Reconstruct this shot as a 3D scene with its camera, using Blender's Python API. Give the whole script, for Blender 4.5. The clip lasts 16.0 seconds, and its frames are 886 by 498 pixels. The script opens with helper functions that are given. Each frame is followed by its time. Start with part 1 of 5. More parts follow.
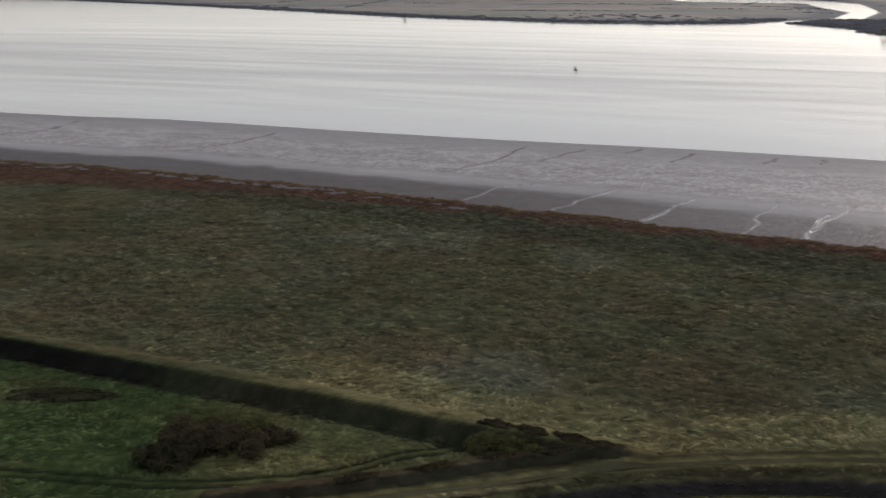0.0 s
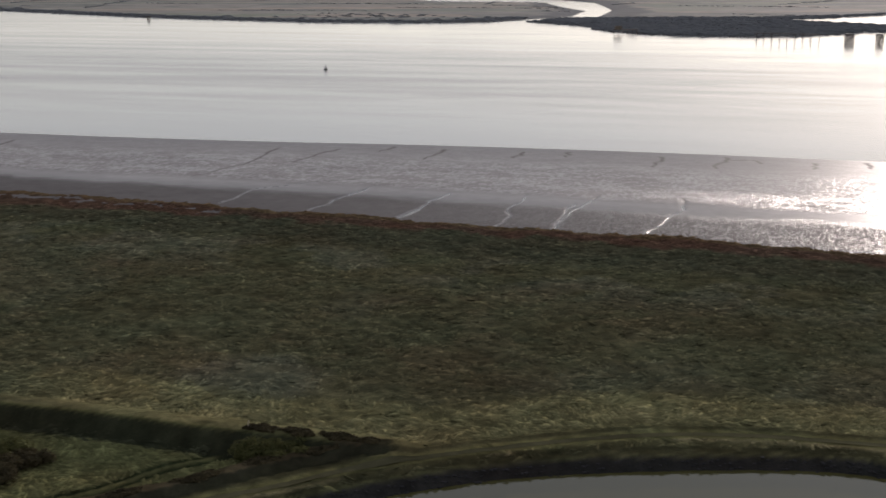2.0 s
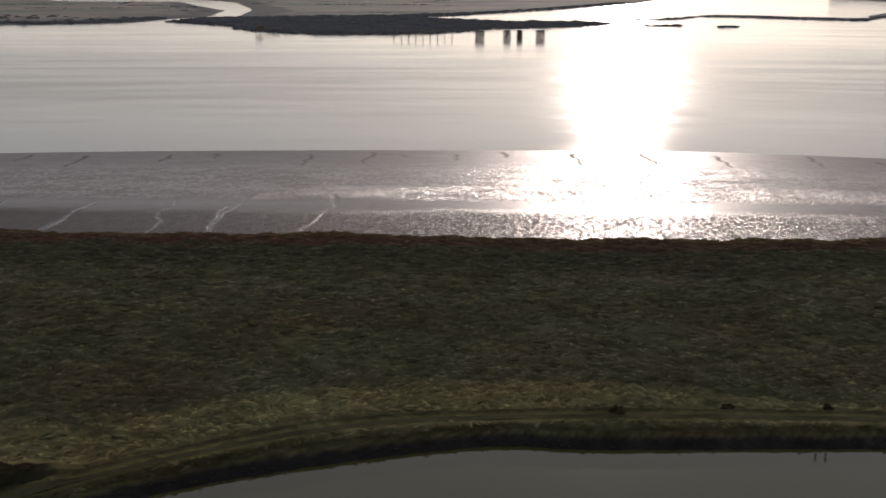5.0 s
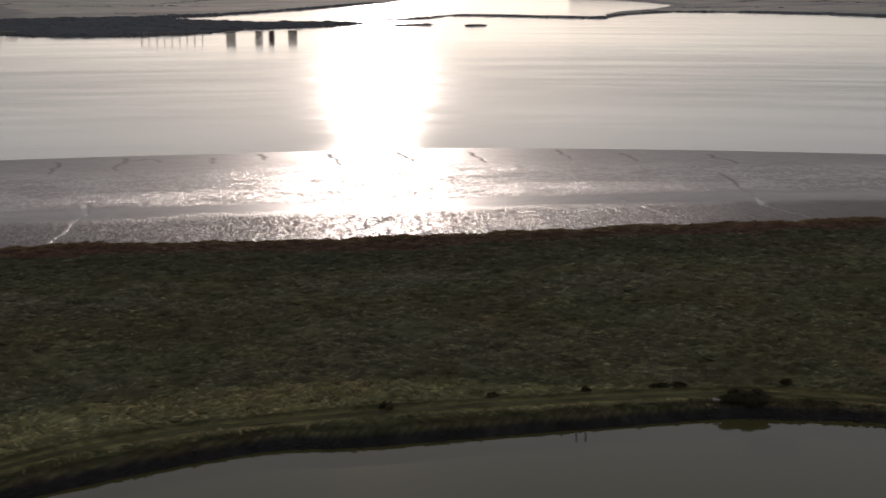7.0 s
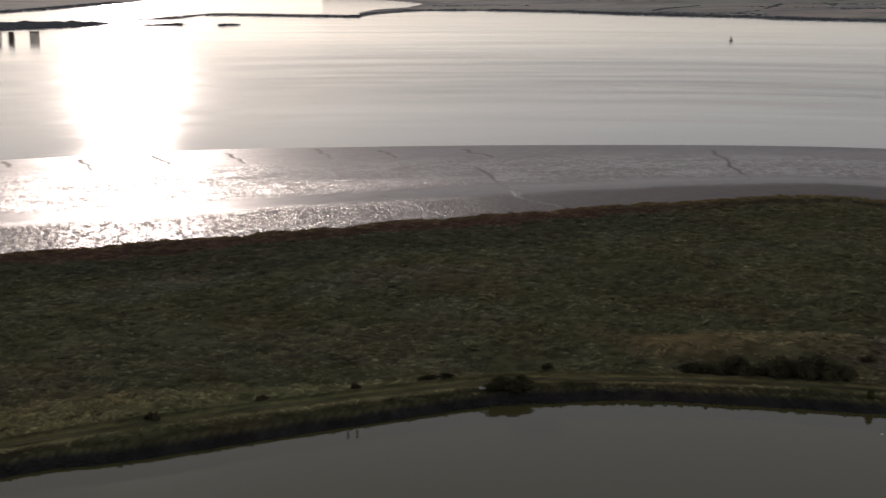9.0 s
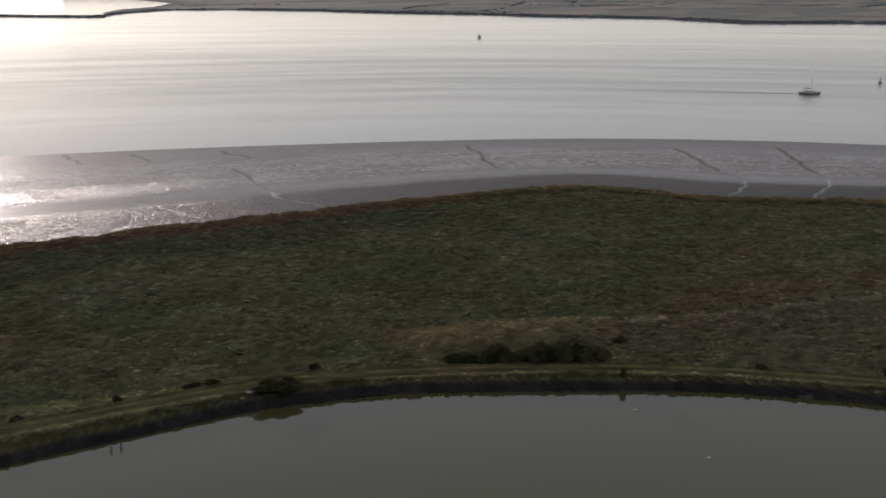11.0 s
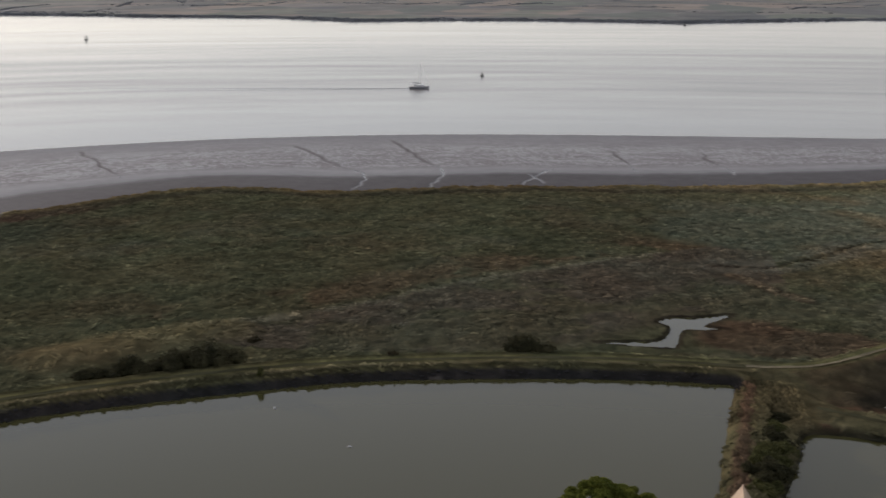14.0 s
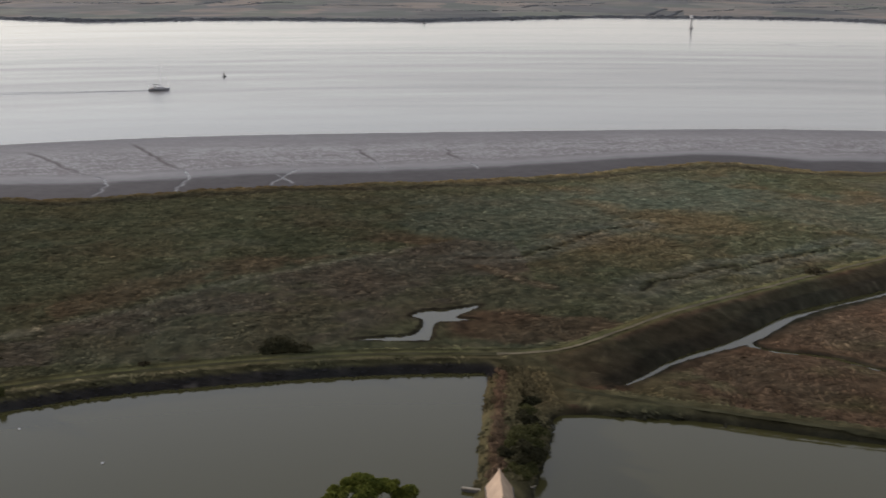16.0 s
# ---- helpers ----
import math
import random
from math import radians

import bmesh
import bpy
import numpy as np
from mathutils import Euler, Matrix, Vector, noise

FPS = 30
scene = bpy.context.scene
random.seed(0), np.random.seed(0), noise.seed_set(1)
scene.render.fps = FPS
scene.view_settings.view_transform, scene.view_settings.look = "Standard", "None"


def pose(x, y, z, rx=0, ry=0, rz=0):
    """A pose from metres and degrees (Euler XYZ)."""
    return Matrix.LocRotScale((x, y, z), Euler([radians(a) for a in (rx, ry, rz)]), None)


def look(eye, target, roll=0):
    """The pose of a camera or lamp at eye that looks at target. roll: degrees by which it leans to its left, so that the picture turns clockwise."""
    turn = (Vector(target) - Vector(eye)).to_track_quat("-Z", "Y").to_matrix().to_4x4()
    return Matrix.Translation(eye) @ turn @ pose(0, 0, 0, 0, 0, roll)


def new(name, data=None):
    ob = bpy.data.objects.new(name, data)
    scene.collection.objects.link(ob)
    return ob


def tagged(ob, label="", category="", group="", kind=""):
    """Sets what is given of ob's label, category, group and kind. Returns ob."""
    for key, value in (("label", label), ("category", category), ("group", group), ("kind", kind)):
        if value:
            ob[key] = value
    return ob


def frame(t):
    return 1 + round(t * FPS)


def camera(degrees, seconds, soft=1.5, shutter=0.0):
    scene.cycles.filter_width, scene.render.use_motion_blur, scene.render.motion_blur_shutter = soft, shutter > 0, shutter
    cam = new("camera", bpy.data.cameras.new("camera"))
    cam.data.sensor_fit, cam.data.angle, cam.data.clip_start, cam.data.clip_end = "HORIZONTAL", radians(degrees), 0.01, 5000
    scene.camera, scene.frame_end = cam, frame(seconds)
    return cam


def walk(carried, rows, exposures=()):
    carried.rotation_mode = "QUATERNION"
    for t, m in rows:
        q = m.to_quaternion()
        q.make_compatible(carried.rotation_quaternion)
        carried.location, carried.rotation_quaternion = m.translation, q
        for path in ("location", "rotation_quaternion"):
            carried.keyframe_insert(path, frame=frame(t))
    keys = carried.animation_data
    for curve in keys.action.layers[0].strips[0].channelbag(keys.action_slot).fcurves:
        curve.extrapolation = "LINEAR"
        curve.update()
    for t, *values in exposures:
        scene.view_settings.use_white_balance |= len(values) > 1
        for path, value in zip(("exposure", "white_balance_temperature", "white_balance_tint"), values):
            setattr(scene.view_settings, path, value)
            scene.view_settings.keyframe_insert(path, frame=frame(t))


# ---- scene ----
# The drone hangs in the air over the near bank and turns to its right.
cam = camera(40.57, 16.0, soft=1.6, shutter=0.5)
EYE = 55.0
ROWS = [  # seconds, yaw, pitch, roll
    (0.0, 0.000, -12.801, 0.040),
    (0.5, -3.373, -12.804, 0.041),
    (1.0, -6.491, -12.805, 0.054),
    (1.5, -9.188, -12.807, 0.083),
    (2.0, -11.800, -12.802, 0.107),
    (2.5, -14.420, -12.804, 0.136),
    (3.0, -17.094, -12.812, 0.147),
    (3.5, -19.956, -12.812, 0.176),
    (4.0, -22.820, -12.815, 0.194),
    (6.5, -37.266, -12.775, 0.053),
    (7.0, -40.174, -12.771, 0.074),
    (7.5, -43.062, -12.778, 0.141),
    (8.0, -45.937, -12.788, 0.138),
    (8.5, -48.821, -12.785, 0.181),
    (9.0, -51.717, -12.800, 0.175),
    (11.5, -66.340, -12.817, 0.154),
    (12.0, -69.400, -12.810, 0.143),
    (12.5, -72.472, -12.804, 0.141),
    (13.0, -75.390, -12.799, 0.107),
    (13.5, -78.396, -12.799, 0.109),
    (14.0, -81.420, -12.803, 0.163),
    (14.5, -84.449, -12.807, 0.183),
    (15.0, -87.484, -12.797, 0.246),
    (15.5, -90.532, -12.798, 0.259),
    (16.0, -93.556, -12.804, 0.238),
]
EXPOSURES = [(0.0, 0.62, 6300, 17), (2.5, 0.30, 6350, 17), (4.0, -0.08, 6500, 18), (7.0, -0.22, 6550, 18), (9.0, -0.16, 6500, 18), (11.5, 0.22, 6300, 17), (16.0, 0.62, 6280, 17)]
walk(cam, [(t, pose(0, 0, EYE, 0, 0, yaw) @ pose(0, 0, 0, 90 + pitch) @ pose(0, 0, 0, 0, 0, roll))
           for t, yaw, pitch, roll in ROWS], EXPOSURES)

# ---------------------------------------------------------------- light
SUN_AZ, SUN_EL = 37.0, 9.0   # degrees clockwise from +y, degrees up
world = bpy.data.worlds.new("world")
scene.world = world
world.use_nodes = True
wn = world.node_tree
sky = wn.nodes.new("ShaderNodeTexSky")
sky.sky_type = "NISHITA"
sky.sun_disc = False
sky.sun_elevation, sky.sun_rotation = radians(SUN_EL), radians(SUN_AZ)
sky.air_density, sky.dust_density, sky.ozone_density = 1.0, 0.20, 1.0
hazy = wn.nodes.new("ShaderNodeHueSaturation")
hazy.inputs["Saturation"].default_value = 0.45
wn.links.new(sky.outputs["Color"], hazy.inputs["Color"])
veil = wn.nodes.new("ShaderNodeMix")      # a thin even sheet of high cloud over the clear sky
veil.data_type = "RGBA"
veil.inputs[0].default_value = 0.38
veil.inputs[7].default_value = (4.3, 4.2, 4.15, 1)
wn.links.new(hazy.outputs["Color"], veil.inputs[6])
wn.links.new(veil.outputs[2], wn.nodes["Background"].inputs["Color"])
wn.nodes["Background"].inputs["Strength"].default_value = 0.12
sun = new("sun", bpy.data.lights.new("sun", "SUN"))
sun.data.energy, sun.data.angle, sun.data.color = 2.0, radians(1.0), (1.0, 0.88, 0.76)
az, el = radians(SUN_AZ), radians(SUN_EL)
sun.matrix_world = look((0, 0, 0), (-math.sin(az) * math.cos(el), -math.cos(az) * math.cos(el), -math.sin(el)))


# ---------------------------------------------------------------- materials
def material(name):
    m = bpy.data.materials.new(name)
    m.use_nodes = True
    return m, m.node_tree, m.node_tree.nodes["Principled BSDF"]


def node(tree, kind, **values):
    n = tree.nodes.new("ShaderNode" + kind)
    for key, value in values.items():
        n.inputs[key.replace("_", " ")].default_value = value
    return n


def ramp(tree, source, stops):
    r = tree.nodes.new("ShaderNodeValToRGB")
    e = r.color_ramp.elements
    while len(e) < len(stops):
        e.new(0.5)
    for one, (at, colour) in zip(e, stops):
        one.position, one.color = at, (*colour, 1)
    tree.links.new(source, r.inputs["Fac"])
    return r.outputs["Color"]


def mix(tree, fac, a, b, how="MIX"):
    m = tree.nodes.new("ShaderNodeMix")
    m.data_type, m.blend_type = "RGBA", how
    for socket, value in ((m.inputs[0], fac), (m.inputs[6], a), (m.inputs[7], b)):
        if isinstance(value, bpy.types.NodeSocket):
            tree.links.new(value, socket)
        else:
            socket.default_value = value if not isinstance(value, tuple) else (*value, 1)
    return m.outputs[2]


def coords(tree, scale=(1, 1, 1), turn=0.0, space="Object"):
    c, m = tree.nodes.new("ShaderNodeTexCoord"), tree.nodes.new("ShaderNodeMapping")
    m.inputs["Scale"].default_value = scale
    m.inputs["Rotation"].default_value = (0, 0, turn)
    tree.links.new(c.outputs[space], m.inputs["Vector"])
    return m.outputs["Vector"]


def noise_tex(tree, vector, scale, detail=4.0, rough=0.55):
    n = node(tree, "TexNoise", Scale=scale, Detail=detail, Roughness=rough)
    tree.links.new(vector, n.inputs["Vector"])
    return n.outputs["Fac"]


def bump(tree, bsdf, height, strength, distance):
    b = node(tree, "Bump", Strength=strength, Distance=distance)
    tree.links.new(height, b.inputs["Height"])
    tree.links.new(b.outputs["Normal"], bsdf.inputs["Normal"])
    return b


def plain(name, colour, rough=0.6, metal=0.0, spread=0.25, grain=8.0, relief=0.02, sheen=0.5):
    """Painted, weathered or woody stuff: a colour with two scales of variation and a fine relief."""
    m, t, b = material(name)
    v = coords(t)
    big, fine = noise_tex(t, v, grain * 0.12, 3), noise_tex(t, v, grain, 5)
    lo, hi = tuple(c * (1 - spread) for c in colour), tuple(min(1, c * (1 + spread)) for c in colour)
    c1 = ramp(t, big, [(0.3, lo), (0.7, hi)])
    t.links.new(mix(t, fine, mix(t, 1.0, c1, (1 - spread, 1 - spread, 1 - spread), "MULTIPLY"), c1), b.inputs["Base Color"])
    b.inputs["Roughness"].default_value, b.inputs["Metallic"].default_value = rough, metal
    b.inputs["Specular IOR Level"].default_value = sheen
    bump(t, b, fine, 0.5, relief)
    return m


def water_material(name, colour, streak, rough_lo, rough_hi, wave, strength, flow=False):
    """Turbid water: mud-coloured body, mirror-like skin, streaks of ruffled and of calm water."""
    m, t, b = material(name)
    if flow:                              # streaks run along the shore
        a = t.nodes.new("ShaderNodeAttribute")
        a.attribute_name = "flow"
        way = t.nodes.new("ShaderNodeMapping")
        way.inputs["Scale"].default_value = streak
        t.links.new(a.outputs["Vector"], way.inputs["Vector"])
        vector = way.outputs["Vector"]
    else:
        vector = coords(t, streak)
    drift = node(t, "TexNoise", Scale=1.0, Detail=7.0, Roughness=0.64, Distortion=0.5)
    t.links.new(vector, drift.inputs["Vector"])
    patch = drift.outputs["Fac"]
    r = t.nodes.new("ShaderNodeMapRange")
    r.inputs["From Min"].default_value, r.inputs["From Max"].default_value = 0.36, 0.66
    r.inputs["To Min"].default_value, r.inputs["To Max"].default_value = rough_lo, rough_hi
    t.links.new(patch, r.inputs["Value"])
    if flow:                              # sheltered and smoother close to the mud
        off = t.nodes.new("ShaderNodeSeparateXYZ")
        t.links.new(a.outputs["Vector"], off.inputs[0])
        calm = t.nodes.new("ShaderNodeMapRange")
        calm.interpolation_type = "SMOOTHSTEP"
        calm.inputs["From Min"].default_value, calm.inputs["From Max"].default_value = 0.0, 230.0
        calm.inputs["To Min"].default_value, calm.inputs["To Max"].default_value = 0.66, 1.0
        t.links.new(off.outputs["Y"], calm.inputs["Value"])
        lee = t.nodes.new("ShaderNodeMapRange")         # and again under the far shore
        lee.interpolation_type = "SMOOTHSTEP"
        lee.inputs["From Min"].default_value, lee.inputs["From Max"].default_value = 260.0, 760.0
        lee.inputs["To Min"].default_value, lee.inputs["To Max"].default_value = 1.0, 0.68
        t.links.new(off.outputs["Y"], lee.inputs["Value"])
        sheltered = t.nodes.new("ShaderNodeMath")
        sheltered.operation = "MULTIPLY"
        t.links.new(calm.outputs["Result"], sheltered.inputs[0])
        t.links.new(lee.outputs["Result"], sheltered.inputs[1])
        both = t.nodes.new("ShaderNodeMath")
        both.operation = "MULTIPLY"
        t.links.new(r.outputs["Result"], both.inputs[0])
        t.links.new(sheltered.outputs[0], both.inputs[1])
        t.links.new(both.outputs[0], b.inputs["Roughness"])
    else:
        t.links.new(r.outputs["Result"], b.inputs["Roughness"])
    b.inputs["Base Color"].default_value = (*colour, 1)
    b.inputs["IOR"].default_value = 1.333
    ripples = noise_tex(t, coords(t), wave, 3, 0.6)
    bump(t, b, ripples, strength, 0.05)
    return m


WATER = water_material("estuary_water", (0.20, 0.182, 0.158), (0.0058, 0.032, 0), 0.165, 0.235, 0.35, 0.10, True)
POND = water_material("pond_water", (0.066, 0.062, 0.024), (0.01, 0.02, 1), 0.06, 0.09, 0.5, 0.04)


def vegetation_material(name, grain=1.2, relief=0.8, low=0.82):
    """Low plants: the colour of the kind that grows there (attribute), broken up by clumps and blades, with lit crests
    and shaded gaps painted in.
    """
    m, t, b = material(name)
    a = t.nodes.new("ShaderNodeAttribute")
    a.attribute_name = "plants"
    v = coords(t)
    clump, blade, wide = noise_tex(t, v, grain * 0.45, 4, 0.65), noise_tex(t, v, grain * 3.0, 4, 0.7), noise_tex(t, v, 0.05, 3)
    swirl = node(t, "TexNoise", Scale=0.30, Detail=5.0, Roughness=0.6, Distortion=1.2)
    swirl.noise_type = "RIDGED_MULTIFRACTAL"
    swirl.normalize = True
    t.links.new(coords(t, (1.0, 1.0, 1), 0.0), swirl.inputs["Vector"])
    bent = t.nodes.new("ShaderNodeVectorMath")
    bent.operation = "MULTIPLY_ADD"
    drift = node(t, "TexNoise", Scale=0.5, Detail=2.0)
    t.links.new(v, drift.inputs["Vector"])
    bent.inputs[1].default_value = (1.6, 1.6, 0)
    t.links.new(drift.outputs["Color"], bent.inputs[0])
    t.links.new(v, bent.inputs[2])
    cells = node(t, "TexVoronoi", Scale=0.62, Randomness=1.0)
    t.links.new(bent.outputs[0], cells.inputs["Vector"])
    # colour deepened between tussocks, standing in for the shade there
    gap_shade = ramp(t, cells.outputs["Distance"], [(0.1, (1.06, 1.05, 1.04)), (0.42, (1.0, 1.0, 1.0)), (0.75, (0.84, 0.85, 0.85))])
    # ridges of the swirl painted paler: dry grass and lit crests
    lit_dry_tips = ramp(t, swirl.outputs["Fac"], [(0.25, (0.70, 0.71, 0.70)), (0.50, (0.94, 0.94, 0.94)), (0.66, (1.25, 1.25, 1.2)), (0.80, (1.9, 1.88, 1.78))])
    shade = ramp(t, clump, [(0.30, (low, low, low)), (0.55, (1, 1, 1)), (0.75, (1.22, 1.2, 1.14))])
    shade2 = ramp(t, blade, [(0.3, (0.82, 0.83, 0.82)), (0.7, (1.16, 1.14, 1.1))])
    tint = ramp(t, wide, [(0.35, (1.07, 0.98, 0.92)), (0.65, (0.97, 1.02, 0.98))])
    # whole colour lowered for litter and shaded gaps between the plants
    dimmed = mix(t, 1.0, a.outputs["Color"], (0.85, 0.85, 0.85), "MULTIPLY")
    c = mix(t, 1.0, mix(t, 1.0, mix(t, 1.0, dimmed, shade, "MULTIPLY"), shade2, "MULTIPLY"), tint, "MULTIPLY")
    c = mix(t, 1.0, mix(t, 1.0, c, lit_dry_tips, "MULTIPLY"), gap_shade, "MULTIPLY")
    t.links.new(c, b.inputs["Base Color"])
    b.inputs["Roughness"].default_value = 0.95
    b.inputs["Specular IOR Level"].default_value = 0.0
    bump(t, b, mix(t, 0.25, mix(t, 0.6, mix(t, 0.5, clump, blade), swirl.outputs["Fac"]), gap_shade), 1.0, relief)
    return m


VEG = vegetation_material("marsh_plants")


RILLS_FROM, RILLS_FULL, RILLS_END, RILLS_GONE = 470.0, 590.0, 690.0, 770.0   # metres along the edge of the plants


def math_node(t, how, a, b=None):
    n = t.nodes.new("ShaderNodeMath")
    n.operation = how
    for socket, value in zip(n.inputs, (a, b)):
        if isinstance(value, bpy.types.NodeSocket):
            t.links.new(value, socket)
        elif value is not None:
            socket.default_value = value
    return n.outputs[0]


def span(t, source, lo, hi, to_lo=0.0, to_hi=1.0):
    """Eases from one value to another while the source goes from lo to hi."""
    r = t.nodes.new("ShaderNodeMapRange")
    r.interpolation_type = "SMOOTHSTEP"
    for key, value in (("From Min", lo), ("From Max", hi), ("To Min", to_lo), ("To Max", to_hi)):
        r.inputs[key].default_value = value
    t.links.new(source, r.inputs["Value"])
    return r.outputs["Result"]


def mud_material():
    """Wet tidal mud: a firm rilled belt by the plants, a smooth wet belt, then rippled flats with films of water."""
    m, t, b = material("mud")
    a = t.nodes.new("ShaderNodeAttribute")
    a.attribute_name = "shore"          # x: metres along the shore, y: 0 at the plants to 1 at the water, z: metres from the plants
    sep = t.nodes.new("ShaderNodeSeparateXYZ")
    t.links.new(a.outputs["Vector"], sep.inputs[0])
    run, raw = sep.outputs["X"], sep.outputs["Y"]

    def shore_noise(x, z, detail, rough_, twist):
        way = t.nodes.new("ShaderNodeMapping")
        way.inputs["Scale"].default_value = (x, 0.0, z)
        t.links.new(a.outputs["Vector"], way.inputs["Vector"])
        n = node(t, "TexNoise", Scale=1.0, Detail=detail, Roughness=rough_, Distortion=twist)
        t.links.new(way.outputs["Vector"], n.inputs["Vector"])
        return n.outputs["Fac"]

    edge = shore_noise(0.05, 0.05, 4.0, 0.6, 0.5)
    down = math_node(t, "ADD", raw, math_node(t, "MULTIPLY", math_node(t, "SUBTRACT", edge, 0.5), 0.10))
    bend = math_node(t, "MULTIPLY", span(t, run, RILLS_FROM, RILLS_FULL, 0.06, 1.0), span(t, run, RILLS_END, RILLS_GONE, 1.0, 0.10))
    # rills: winding lines that join on their way down the shore
    winding = shore_noise(1.25, 0.27, 2.0, 0.45, 1.3)
    rill = math_node(t, "ABSOLUTE", math_node(t, "SUBTRACT", winding, 0.5))
    rill_bed = span(t, rill, 0.012, 0.05, 1.0, 0.0)
    upper = math_node(t, "MULTIPLY", span(t, down, 0.30, 0.35, 0.0, 0.8), span(t, down, 0.42, 0.54, 1.0, 0.0))
    inner = math_node(t, "MULTIPLY", bend, math_node(t, "ADD", span(t, down, 0.18, 0.25, 1.0, 0.0), upper))
    rill_height = math_node(t, "MULTIPLY", math_node(t, "MULTIPLY", span(t, rill, 0.0, 0.11), 0.06), inner)
    # ripples on the outer flats
    ripple = shore_noise(1.05, 0.40, 3.0, 0.55, 1.1)
    ribs = math_node(t, "ABSOLUTE", math_node(t, "SUBTRACT", ripple, 0.5))
    outer = math_node(t, "MULTIPLY", span(t, down, 0.29, 0.37), span(t, down, 0.64, 0.84, 1.0, 0.28))
    rib_height = math_node(t, "MULTIPLY", math_node(t, "MULTIPLY", span(t, ribs, 0.0, 0.13), 0.02), outer)
    lumps = noise_tex(t, coords(t), 0.25, 5, 0.65)
    height = math_node(t, "ADD", math_node(t, "ADD", rill_height, rib_height), math_node(t, "MULTIPLY", lumps, 0.05))
    bump(t, b, height, 1.0, 1.0)
    wide = shore_noise(0.016, 0.03, 4.0, 0.6, 0.8)
    patch = shore_noise(0.07, 0.11, 5.0, 0.65, 0.6)
    c = ramp(t, wide, [(0.3, (0.180, 0.165, 0.161)), (0.7, (0.262, 0.244, 0.238))])
    c = mix(t, 0.35, c, ramp(t, lumps, [(0.35, (0.088, 0.081, 0.080)), (0.65, (0.205, 0.190, 0.187))]))
    firm = ramp(t, down, [(0.0, (0.42, 0.42, 0.43)), (0.18, (0.48, 0.48, 0.49)), (0.28, (1.08, 1.08, 1.08)), (0.45, (1.14, 1.14, 1.14)), (0.75, (1.14, 1.14, 1.14)), (0.97, (0.82, 0.82, 0.82))])
    c = mix(t, 1.0, c, firm, "MULTIPLY")
    creek_mask = t.nodes.new("ShaderNodeAttribute")
    creek_mask.attribute_name = "creek"
    # creek beds coloured darker, for wet mud and for their shaded sides
    c = mix(t, creek_mask.outputs["Fac"], c, ramp(t, raw, [(0.3, (0.10, 0.09, 0.087)), (0.45, (0.125, 0.112, 0.107))]))
    t.links.new(c, b.inputs["Base Color"])
    # wetness
    dry = ramp(t, down, [(0.0, (0.84, 0.84, 0.84)), (0.17, (0.80, 0.80, 0.80)), (0.22, (0.42, 0.42, 0.42)), (0.30, (0.42, 0.42, 0.42)),
                         (0.36, (0.76, 0.76, 0.76)), (0.6, (0.66, 0.66, 0.66)), (0.8, (0.54, 0.54, 0.54)), (1.0, (0.47, 0.47, 0.47))])
    damp = mix(t, math_node(t, "MULTIPLY", ramp(t, patch, [(0.40, (0, 0, 0)), (0.62, (0.7, 0.7, 0.7))]), span(t, down, 0.3, 0.4)), dry, (0.46, 0.46, 0.46))
    standing = math_node(t, "ADD", ripple, math_node(t, "MULTIPLY", math_node(t, "SUBTRACT", patch, 0.5), 0.45))
    film = math_node(t, "MAXIMUM", math_node(t, "MULTIPLY", rill_bed, inner), math_node(t, "MULTIPLY", span(t, standing, 0.45, 0.58, 0.0, 0.95), outer))
    wet = mix(t, film, damp, ramp(t, down, [(0.25, (0.29, 0.29, 0.29)), (0.42, (0.30, 0.30, 0.30))]))
    bed = ramp(t, raw, [(0.3, (0.22, 0.22, 0.22)), (0.45, (0.78, 0.78, 0.78))])
    t.links.new(mix(t, creek_mask.outputs["Fac"], wet, bed), b.inputs["Roughness"])
    b.inputs["IOR"].default_value = 1.36
    b.inputs["Specular IOR Level"].default_value = 0.29
    return m


MUD = mud_material()
# TRACK is darkened to include the shade in a sunken path
TRACK = plain("trodden_path", (0.08, 0.076, 0.044), 0.95, spread=0.4, grain=0.9, relief=0.1, sheen=0.0)
PALETRACK = plain("pale_trodden_path", (0.22, 0.19, 0.125), 0.95, spread=0.35, grain=0.9, relief=0.1, sheen=0.0)

# ---------------------------------------------------------------- plan of the place
WATERLINE = [(-420, 610), (-183, 497), (-108, 472), (-38, 438), (23, 411), (77, 391), (143, 361), (192, 335), (254, 300), (297, 261),
             (334, 222), (373, 174), (400, 129), (421, 68), (430, 0), (435, -72), (438, -136), (431, -191), (420, -300)]
MARSH_EDGE = [(-420, 470), (-220, 395), (-133, 357), (-96, 346), (-60, 327), (-27, 309), (2, 291), (28, 275), (52, 261), (73, 248), (115, 223),
              (155, 197), (193, 177), (223, 161), (257, 141), (285, 121), (298, 109), (300, 95), (298, 77), (304, 53), (312, 30),
              (319, -16), (331, -54), (347, -91), (351, -110), (337, -124), (333, -150), (336, -210), (340, -300)]
POND_CREST = [(-14, 108), (5, 116), (20, 120), (34, 121.5), (54, 119.5), (70, 115.5), (80, 109), (101, 98), (120, 87.5), (127, 81), (135, 72.5),
              (149, 47), (155, 33), (160, 8), (161.3, -13), (159, -18.0), (146.5, -16.6), (131, -14.6), (122, -13.6), (106, -10.6)]
POND_NEAR = [(92, 20), (72, 62), (40, 88), (5, 92), (-14, 98)]
POND2_CREST = [(108, -13.4), (123, -17.2), (133, -20.0), (141.8, -21.9), (143.6, -26.5), (141, -39), (139, -45), (133, -58), (127, -75), (116, -100)]
POND2_NEAR = [(92, -96), (96, -60), (99, -30)]
